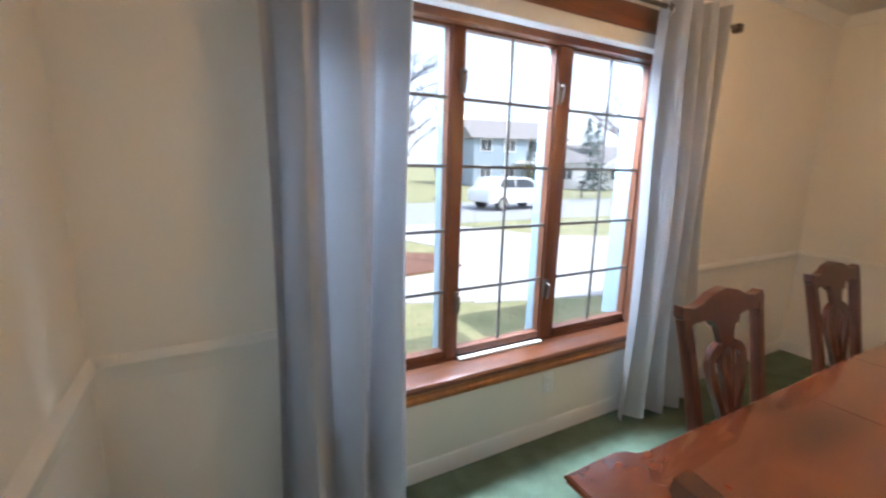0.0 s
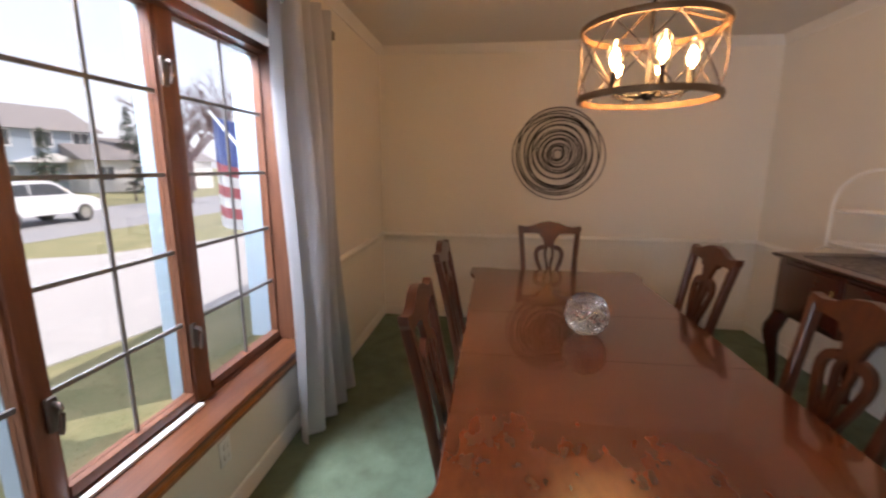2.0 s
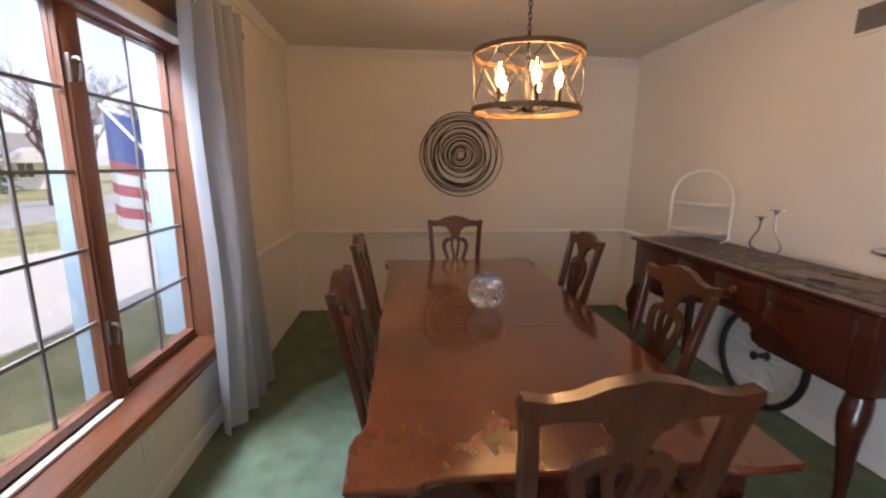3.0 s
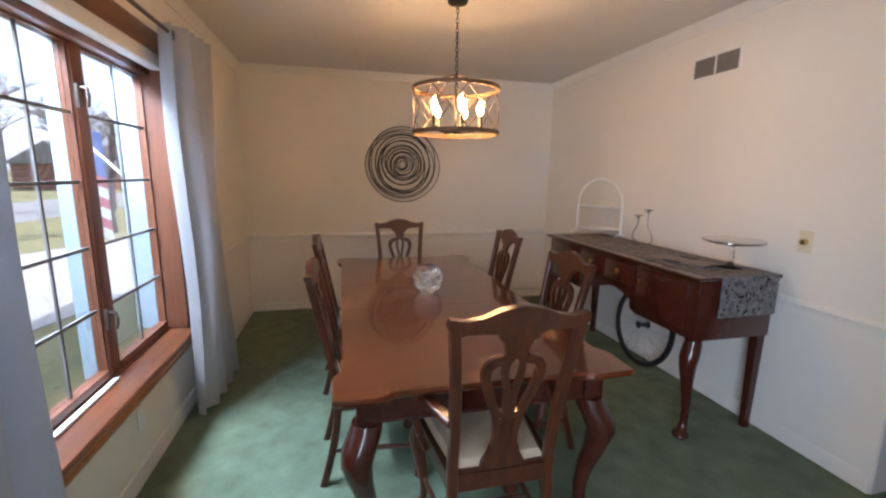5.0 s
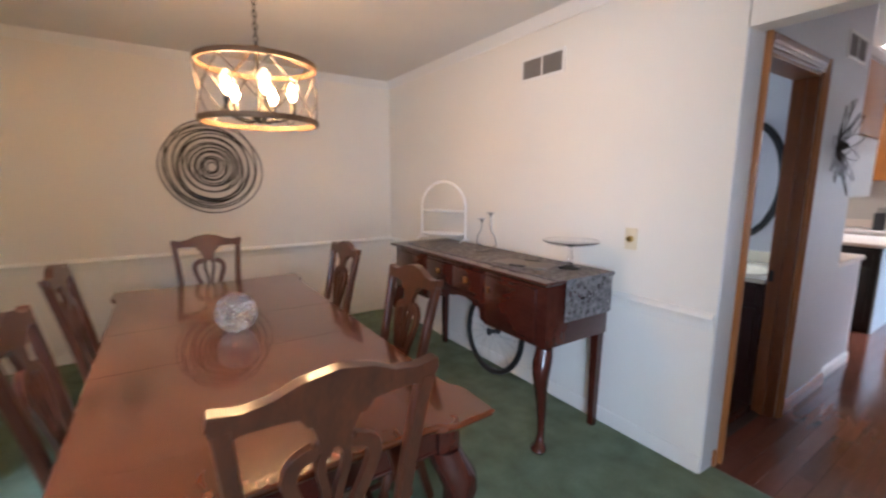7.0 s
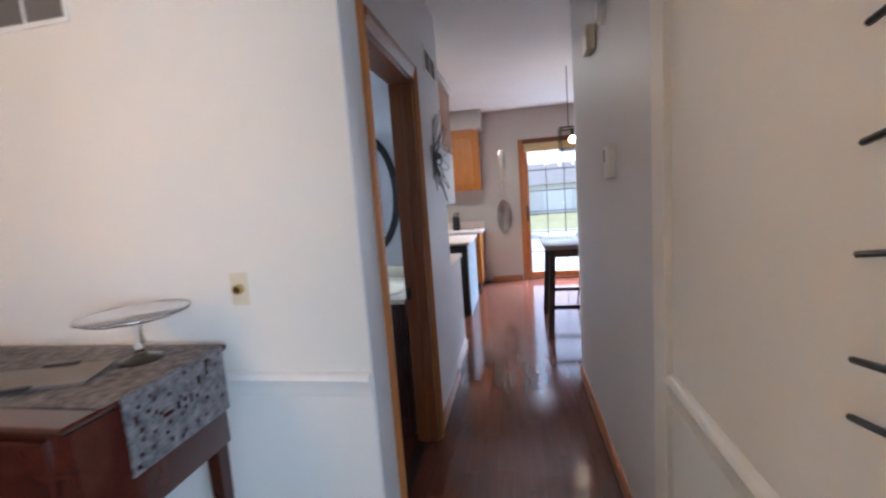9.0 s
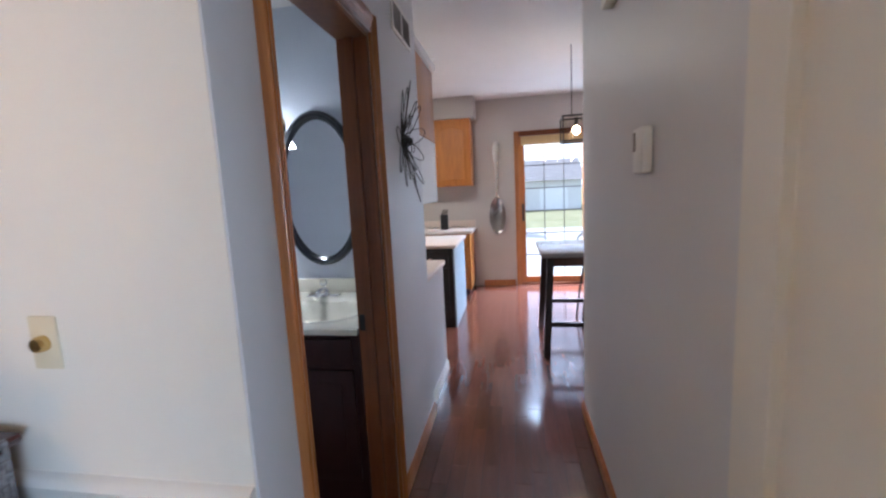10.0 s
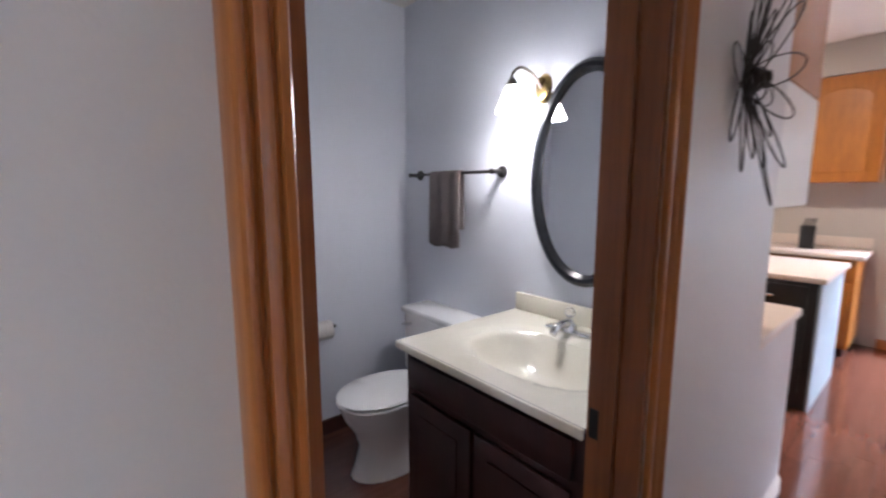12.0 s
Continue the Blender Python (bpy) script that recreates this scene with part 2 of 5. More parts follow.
def loft(bm, rings, closed=False, caps=True):
    vr = [[bm.verts.new(p) for p in r] for r in rings]
    n = len(vr[0])
    for i in range(len(vr) if closed else len(vr) - 1):
        a, b = vr[i], vr[(i + 1) % len(vr)]
        for j in range(n):
            bm.faces.new((a[j], a[(j + 1) % n], b[(j + 1) % n], b[j]))
    if caps and not closed:
        bm.faces.new(vr[0][::-1])
        bm.faces.new(vr[-1])
    return bm


def tube(bm, pts, r, n=8, closed=False, flat=None, up=(0, 0, 1)):
    """A swept rod; r a number or one per point; flat=(a, b) gives a rectangular strip, a across and b along up."""
    pts = [Vector(p) for p in pts]
    rings = []
    for i, p in enumerate(pts):
        if closed:
            d = pts[(i + 1) % len(pts)] - pts[i - 1]
        else:
            d = pts[min(i + 1, len(pts) - 1)] - pts[max(i - 1, 0)]
        d.normalize()
        u = Vector(up)
        if abs(d.dot(u)) > 0.95:
            u = Vector((0, 1, 0)) if abs(d.y) < 0.9 else Vector((1, 0, 0))
        s = d.cross(u).normalized()
        u = s.cross(d)
        if flat:
            a, b = flat[0] / 2, flat[1] / 2
            k = r[i] if isinstance(r, (list, tuple)) else 1
            rings.append([p + s * a * k * x + u * b * y for x, y in ((-1, -.7), (-.8, -1), (.8, -1), (1, -.7), (1, .7), (.8, 1), (-.8, 1), (-1, .7))])
        else:
            rr = r[i] if isinstance(r, (list, tuple)) else r
            rings.append([p + (s * math.cos(2 * math.pi * j / n) + u * math.sin(2 * math.pi * j / n)) * rr for j in range(n)])
    return loft(bm, rings, closed)


def lathe(bm, prof, n=24, at=(0, 0, 0), sx=1.0, sy=1.0):
    rings = [[Vector(at) + Vector((sx * r * math.cos(2 * math.pi * j / n), sy * r * math.sin(2 * math.pi * j / n), z)) for j in range(n)] for r, z in prof]
    return loft(bm, rings)


def prism(bm, outline, f0, f1):
    """Fill between two images of one outline; f0 and f1 turn (u, v) into points."""
    return loft(bm, [[f0(u, v) for u, v in outline], [f1(u, v) for u, v in outline]])


def ball(bm, c, r, n=16, m=10, s=(1, 1, 1)):
    rings = []
    for i in range(m + 1):
        a = -math.pi / 2 + math.pi * min(max(i / m, 0.02), 0.98)
        rings.append([(c[0] + s[0] * r * math.cos(a) * math.cos(2 * math.pi * j / n), c[1] + s[1] * r * math.cos(a) * math.sin(2 * math.pi * j / n), c[2] + s[2] * r * math.sin(a)) for j in range(n)])
    return loft(bm, rings)


def smooth_pts(pts, k=6):
    """A smooth run of points through the given ones."""
    pts = [Vector(p) for p in pts]
    out = []
    for i in range(len(pts) - 1):
        p0, p1, p2, p3 = pts[max(i - 1, 0)], pts[i], pts[i + 1], pts[min(i + 2, len(pts) - 1)]
        for j in range(k):
            t = j / k
            out.append(0.5 * (2 * p1 + (p2 - p0) * t + (2 * p0 - 5 * p1 + 4 * p2 - p3) * t * t + (3 * p1 - p0 - 3 * p2 + p3) * t ** 3))
    return out + [pts[-1]]


def mesh_of(name, bm, material, smooth=False):
    bmesh.ops.recalc_face_normals(bm, faces=bm.faces[:])
    me = bpy.data.meshes.new(name)
    bm.to_mesh(me)
    bm.free()
    me.materials.append(material)
    if smooth:
        me.shade_smooth()
        me.set_sharp_from_angle(angle=radians(38))
    return me


def part(name, bm, material, parent, label="", smooth=True):
    ob = new(name, mesh_of(name, bm, material, smooth))
    ob.parent = parent
    if label:
        tagged(ob, label)
    return ob


def thing(name, m, label, category, group="", kind=""):
    ob = new(name)
    ob.empty_display_size = 0.1
    ob.matrix_world = m
    return tagged(ob, label, category, group, kind)


def solid(name, bm, material, label, category, group="", kind="", smooth=True):
    return tagged(new(name, mesh_of(name, bm, material, smooth)), label, category, group, kind)


def wall(name, boxes, material, label, kind="structure", category="wall"):
    bm = bmesh.new()
    for b in boxes:
        box(bm, *b)
    return solid(name, bm, material, label, category, kind=kind, smooth=False)

# ---- structure: dining room ----
N, S, E, W = 1.83, -1.558, 4.21, -0.195
H, R = 0.775, -0.175              # the hall's two side walls
ZC, ZK = 2.515, 2.70               # ceilings: dining room, hall and kitchen
WX0, WX1, WZ0, WZ1 = 0.50, 2.345, 0.515, 2.20   # window opening

# the opening west of x -1.3 is unseen, made for the added fill lamp
wall("wall_north", [(-1.3, WX0, N, N + .18, -.8, ZC + .2), (-4.3, -3.3, N, N + .18, -.8, ZC + .2), (-3.3, -1.3, N, N + .18, -.8, .6), (-3.3, -1.3, N, N + .18, 2.1, ZC + .2), (WX1, E + .2, N, N + .18, -.8, ZC + .2), (WX0, WX1, N, N + .18, -.8, WZ0 - .02), (WX0, WX1, N, N + .18, WZ1, ZC + .2)],
     PAINT, "cream painted dining room wall with the window")
wall("wall_east", [(E, E + .15, S, N, 0, ZC)], PAINT, "cream painted end wall of the dining room")
wall("wall_south", [(H + .006, E + .15, S - .115, S, 0, ZK), (R, H, S - .115, S, 2.115, ZK), (W - .12, R, S - .115, S, 0, ZK)], PAINT, "white painted wall with an opening to the hall")
wall("wall_west", [(W - .12, W, S, -.42, 0, ZC), (W - .12, W, 1.2, N, 0, ZC), (W - .12, W, -.42, 1.2, 2.115, ZC)], PAINT, "cream painted wall with a wide opening")
# the adjoining room behind the opening is closed by plain walls
wall("wall_far_west", [(-4.45, -4.3, -3.42, N, 0, ZC)], PAINT, "plain painted wall of the adjoining room")
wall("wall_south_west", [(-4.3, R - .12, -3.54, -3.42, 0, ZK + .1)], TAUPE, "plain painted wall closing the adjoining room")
wall("floor", [(W - .12, E, S - .115, N, -.06, 0), (-4.3, W - .12, -3.42, N, -.06, 0)], CARPET, "green cut-pile carpet", category="floor")
wall("ceiling", [(-4.45, E + .15, S, N, ZC, ZC + .12), (-4.45, W - .0, -3.42, S, ZC, ZC + .12)], CEIL, "cream textured ceiling", category="ceiling")


def profile_run(name, prof, runs, material, label, category):
    """Moulding: prof in (out, z), runs as (p, q, inward normal)."""
    bm = bmesh.new()
    for (ax, ay), (bx, by), (nx, ny) in runs:
        loft(bm, [[(px + nx * o, py + ny * o, z) for o, z in prof] for px, py in ((ax, ay), (bx, by))])
    return solid(name, bm, material, label, category, kind="structure")


RUNS = [((WX1 + .06, N), (E, N), (0, -1)), ((W, N), (WX0 - .06, N), (0, -1)), ((E, N), (E, S), (-1, 0)), ((E, S), (H + .008, S), (0, 1)), ((W, N), (W, 1.2), (1, 0)), ((W, -.42), (W, S), (1, 0))]
FULL = [((W, N), (E, N), (0, -1)), *RUNS[2:]]
RAIL = [(0, .745), (.008, .745), (.012, .765), (.012, .785), (.022, .80), (.026, .812), (.02, .825), (.012, .832), (0, .836)]
profile_run("chair_rail", RAIL, RUNS, TRIM, "white moulded chair rail", "trim")
profile_run("baseboard", [(0, 0), (.014, 0), (.014, .065), (.008, .085), (0, .09)], FULL, TRIM, "white painted baseboard", "trim")
profile_run("wainscot", [(0, .088), (.003, .088), (.003, .747), (0, .747)], RUNS, LOWER, "white painted lower wall", "wall")
CR = ZC
profile_run("trim", [(0, CR - .07), (.01, CR - .07), (.014, CR - .05), (.045, CR - .016), (.05, CR), (0, CR)], RUNS[2:4] + [((W, N), (E, N), (0, -1))], TRIM, "white crown moulding", "trim")

# ---- structure: hall, bathroom, kitchen ----
D0, D1, DT = -1.778, -2.50, 2.06   # bathroom doorway
wall("wall_hall_east", [(H, H + .006, S - .115, S - .002, 0, 2.114), (H, H + .12, D0, S - .115, 0, ZK), (H, H + .12, -3.35, D1, 0, ZK), (H, H + .12, D1, D0, DT, ZK)], GREY, "grey painted hall wall with the bathroom doorway")
wall("wall_hall_west", [(R - .12, R, -3.42, S - .115, 0, ZK)], GREY, "grey painted hall wall")
wall("wall_bath_east", [(2.635, 2.75, -3.35, S - .115, 0, ZC)], BATH, "blue-grey bathroom wall")
wall("wall_bath_south", [(H + .12, 2.75, -3.35, -3.2, 0, ZK)], BATH, "blue-grey bathroom wall behind the vanity")
wall("wall_bath_inner", [(H + .12, H + .126, -3.2, D1, 0, ZC), (H + .12, H + .126, D0, S - .119, 0, ZC), (H + .126, 2.635, S - .125, S - .119, 0, ZC)], BATH, "blue-grey bathroom wall")
wall("ceiling_bath", [(H + .12, 2.635, -3.2, S - .125, ZC, ZC + .1)], CEIL, "white bathroom ceiling", category="ceiling")
wall("wall_kitchen_north", [(2.75, 3.6, -3.47, -3.35, 0, ZK)], TAUPE, "taupe kitchen wall")
wall("wall_kitchen_east", [(3.6, 3.75, -7.06, -3.35, 0, ZK)], TAUPE, "taupe kitchen wall")
wall("wall_kitchen_west", [(-3.15, -3.0, -7.06, -3.42, 0, ZK)], TAUPE, "taupe kitchen wall")
PX0, PX1, PZ = -1.72, 0.14, 2.16    # patio door opening
K = -7.06
wall("wall_kitchen_south", [(PX1, 3.75, K - .16, K, -.8, ZK), (-3.15, PX0, K - .16, K, -.8, ZK), (PX0, PX1, K - .16, K, PZ, ZK), (PX0, PX1, K - .16, K, -.8, 0)], TAUPE, "taupe kitchen wall with the patio door")
wall("ceiling_kitchen", [(-3.15, 3.75, K - .16, S - .115, ZK, ZK + .1)], CEIL, "cream hall and kitchen ceiling", category="ceiling")
wall("soffit", [(0.74, 3.6, K, K + .36, 2.42, ZK)], TAUPE, "taupe soffit above the wall cabinets")
wall("foundation", [(-4.45, E + .15, -3.42, N, -.8, -.064), (-3.15, 3.75, K, -3.42, -.8, -.064)], CONCRETE, "concrete foundation of the house")
wall("floor_hall", [(-3.15, 3.75, K, S - .115, -.06, -.012)], FLOORGAP, "dark joints of the hardwood floor", category="floor")

profile_run("baseboard_hall", [(0, 0), (.014, 0), (.014, .06), (.006, .08), (0, .084)],
            [((R, S - .115), (R, -3.42), (1, 0)), ((H, D1 - .07), (H, -3.35), (-1, 0)), ((0.70, K), (PX1 + .09, K), (0, 1)), ((H, S - .115), (H, D0 + .075), (-1, 0))], OAK, "honey oak baseboard", "trim")

# ---- dining room window ----
def casing(bm, p, q, out, side, w=.07, t=.022):
    """Profiled casing board from p to q, out: away from the wall, side: away from the opening."""
    p, q, out, side = Vector(p), Vector(q), Vector(out), Vector(side)
    prof = [(0, 0), (0, .010), (.003, .013), (.010, .013), (.012, .008), (.015, .008), (.019, .014), (.030, .018), (.032, .012), (.035, .012), (.039, .019), (.045, .022), (w - .003, .021), (w, .017), (w, 0)]
    return loft(bm, [[e + side * a + out * b * t / .022 for a, b in prof] for e in (p, q)])


win = thing("window_1", pose(0, 0, 0), "brown wood three-part casement window with grey muntins", "window", kind="structure")
GY = N + .125                      # plane of the glass
bm = bmesh.new()
box(bm, WX0 - .02, WX0 + .012, N - .012, N + .178, WZ0, WZ1)
part("jamb", bm, WINWOOD, win, smooth=False)
bm = bmesh.new()
box(bm, WX1 - .012, WX1 + .03, N - .012, N + .178, WZ0, WZ1)
part("jamb", bm, WINWOOD, win, smooth=False)
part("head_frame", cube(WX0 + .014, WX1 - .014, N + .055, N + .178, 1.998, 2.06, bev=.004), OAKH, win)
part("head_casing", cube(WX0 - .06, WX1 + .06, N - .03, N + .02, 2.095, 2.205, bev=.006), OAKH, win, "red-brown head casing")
part("shade_cassette", cube(WX0 + .024, WX1 - .024, N - .022, N + .05, 2.025, 2.10, bev=.012), SHADE, win, "white rolled shade")
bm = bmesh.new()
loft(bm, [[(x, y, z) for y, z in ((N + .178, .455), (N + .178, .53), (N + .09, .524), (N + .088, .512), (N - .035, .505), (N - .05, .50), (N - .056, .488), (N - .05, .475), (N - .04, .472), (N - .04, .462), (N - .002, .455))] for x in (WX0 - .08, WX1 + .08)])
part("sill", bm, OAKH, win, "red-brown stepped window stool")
bm = bmesh.new()
loft(bm, [[(x, N - o, z) for o, z in ((0, .392), (.014, .392), (.022, .40), (.026, .42), (.02, .43), (.022, .445), (.034, .458), (0, .458))] for x in (WX0 - .05, WX1 + .05)])
part("apron", bm, OAK, win, "honey-brown moulded apron")
PANELS = [(WX0 + .012, 1.082), (1.142, 1.662), (1.752, WX1 - .012)]
for a, b in ((1.082, 1.142), (1.662, 1.752)):
    part("mullion", cube(a + .001, b - .001, N + .092, N + .178, .522, 1.998, bev=.008), WINWOOD, win)
for i, (a, b) in enumerate(PANELS):
    bm = bmesh.new()
    w, z0, z1 = .010, .565, 1.996
    box(bm, a, a + w, GY - .022, GY + .02, .531, z1)
    box(bm, b - w, b, GY - .022, GY + .02, .531, z1)
    box(bm, a + w, b - w, GY - .03, GY + .02, .531, z0)
    box(bm, a + w, b - w, GY - .022, GY + .02, z1 - .008, z1)
    sash = part("sash", bm, WINWOOD, win, smooth=False)
    g = part("pane", cube(a + w, b - w, GY - .003, GY + .003, z0, z1 - .008), GLASSY, sash, smooth=False)
    g.visible_shadow = False
    mid = (a + b) / 2
    part("muntin", cube(mid - .006, mid + .006, GY - .012, GY - .004, z0, z1 - .008), MUNTIN, sash, smooth=False)
    for k in range(1, 5):
        z = z0 + (1.998 - z0) * k / 5
        part("muntin", cube(a + w, b - w, GY - .0135, GY - .0035, z - .007, z + .007), MUNTIN, sash, smooth=False)
    # pale outer frame, deeper than the wall
    deep = .13 if i == 2 else .075
    for p, q in ((a + .001, a + .012), (b - .012, b - .001)):
        part("outer_jamb", cube(p, q, GY + .021, GY + deep, .531, z1), OUTERJ, sash, "pale blue-grey outer frame", smooth=False)
    if i == 1:
        part("weather_strip", cube(a + .004, b - .004, N + .06, N + .086, .514, .526, bev=.003), WHITEPL, win, "white sill track")
for x, z in ((1.672, 1.78), (1.672, .805), (1.13, 1.78), (1.13, .805)):
    lk = part("sash_lock", cube(x - .015, x + .015, N + .076, N + .093, z - .05, z + .05, bev=.007), BRONZE, win, "bronze sash lock")
    bm = bmesh.new()
    tube(bm, smooth_pts([(x, N + .078, z + .032), (x - .004, N + .05, z + .03), (x - .012, N + .042, z - .01), (x - .012, N + .05, z - .045)], 4), .007)
    part("lever", bm, BRONZE, lk)


# ---- curtains ----
def curtain(x0, x1, spread, label, folds, seed):
    rnd = random.Random(seed)
    root = thing("curtain", pose(0, 0, 0), label, "curtain", "window curtains")
    ph = [rnd.uniform(-.35, .35) for _ in range(60)]
    bm = bmesh.new()
    nz, nu = 22, 12 * folds
    grid = []
    for side in (0, 1):
        rows = []
        for i in range(nz + 1):
            f = i / nz
            z = .035 + (2.215 - .035) * (1 - f)
            row = []
            for j in range(nu + 1):
                u = j / nu
                k = u * folds
                d = ph[int(k) % 60]
                amp = .055 + .02 * math.sin(3 * f + d * 6)
                y = N - .155 + amp * math.sin(2 * math.pi * k + .5 * d * f) + .012 * math.sin(7 * f + 5 * u)
                a, b = x0 - spread[0] * f ** 1.5, x1 + spread[1] * f ** 1.5
                x = a + (b - a) * u + .012 * math.sin(4 * f + 9 * u)
                row.append(bm.verts.new((x, y + side * .004, z + (.012 * math.sin(9 * u) if i == nz else 0))))
            rows.append(row)
        grid.append(rows)
    for s, rows in enumerate(grid):
        for i in range(nz):
            for j in range(nu):
                q = (rows[i][j], rows[i][j + 1], rows[i + 1][j + 1], rows[i + 1][j])
                bm.faces.new(q if s else q[::-1])
    part("panel", bm, SILVERCLOTH, root)
    for k in range(folds * 2):
        x = x0 + (x1 - x0) * (k + .5) / (folds * 2)
        g = bmesh.new()
        tube(g, [(x, N - .135 + .028 * math.cos(a), 2.165 + .028 * math.sin(a)) for a in [2 * math.pi * q / 16 for q in range(16)]], .007, 6, closed=True)
        part("grommet", g, CHROME, root, "steel grommet ring")
    return root


curtain(.315, .79, (0, -.02), "silver-grey satin grommet curtain hanging to the carpet", 3, 3)
curtain(2.08, 2.44, (-.03, .30), "silver-grey satin curtain gathered beside the window", 4, 5)
rod = thing("curtain_rod", pose(0, 0, 0), "bronze curtain rod with square finials above the window", "curtain rod")
bm = bmesh.new()
tube(bm, [(.18, N - .135, 2.175), (2.66, N - .135, 2.175)], .011, 12)
part("rod", bm, BRONZE, rod)
for x in (.16, 2.68):
    bm = cube(x - .022, x + .022, N - .157, N - .113, 2.153, 2.197, bev=.008)
    part("finial", bm, BRONZE, rod)
for x in (.22, 2.58):
    bm = bmesh.new()
    tube(bm, [(x, N, 2.19), (x, N - .07, 2.19), (x, N - .135, 2.178)], .008)
    box(bm, x - .02, x + .02, N - .012, N, 2.15, 2.23)
    part("bracket", bm, BRONZE, rod)


# ---- dining chairs ----
def chair_back(u, z, d=0.0):
    return Vector((u, -.19 - .115 * ((z - .45) / .6) ** 1.15 + d if z > .45 else -.19 + d, z))


def ribbon(bm, pts, w, t=.02, k=6):
    """A flat bent rib in the plane of the chair's back, through (u, z) points."""
    p3 = smooth_pts([(u, z, 0) for u, z in pts], k)
    n = len(p3)
    rings = []
    for i, p in enumerate(p3):
        d = (p3[min(i + 1, n - 1)] - p3[max(i - 1, 0)]).normalized()
        s = Vector((-d.y, d.x, 0))
        f = i / (n - 1)
        ww = (w[0] + (w[-1] - w[0]) * f if isinstance(w, tuple) else w) / 2
        a, b = p + s * ww, p - s * ww
        rings.append([chair_back(a.x, a.y, t / 2), chair_back(a.x, a.y, -t / 2), chair_back(b.x, b.y, -t / 2), chair_back(b.x, b.y, t / 2)])
    return loft(bm, rings)


def cabriole(bm, x, y, top, sx, sy, r=.03, foot=.036, n=10, knee=.045):
    """A curved leg with a bulging knee, thin ankle and pad foot; (sx, sy) points outwards."""
    h = top
    prof = [(1.0, 0.0, 1.25), (.93, .18, 1.35), (.85, .55, 1.42), (.76, .72, 1.25), (.62, .50, 1.0), (.45, .12, .80), (.28, -.10, .62), (.14, -.06, .56), (.075, .22, .75), (.05, .42, 1.15), (.025, .48, 1.25), (0, .42, 1.05)]
    rings = []
    for f, off, k in prof:
        rr = r * k if f > .1 else foot * k * .85
        c = Vector((x + sx * knee * off, y + sy * knee * off, h * f))
        rings.append([c + Vector((rr * math.cos(2 * math.pi * j / n), rr * math.sin(2 * math.pi * j / n), 0)) for j in range(n)])
    return loft(bm, rings)


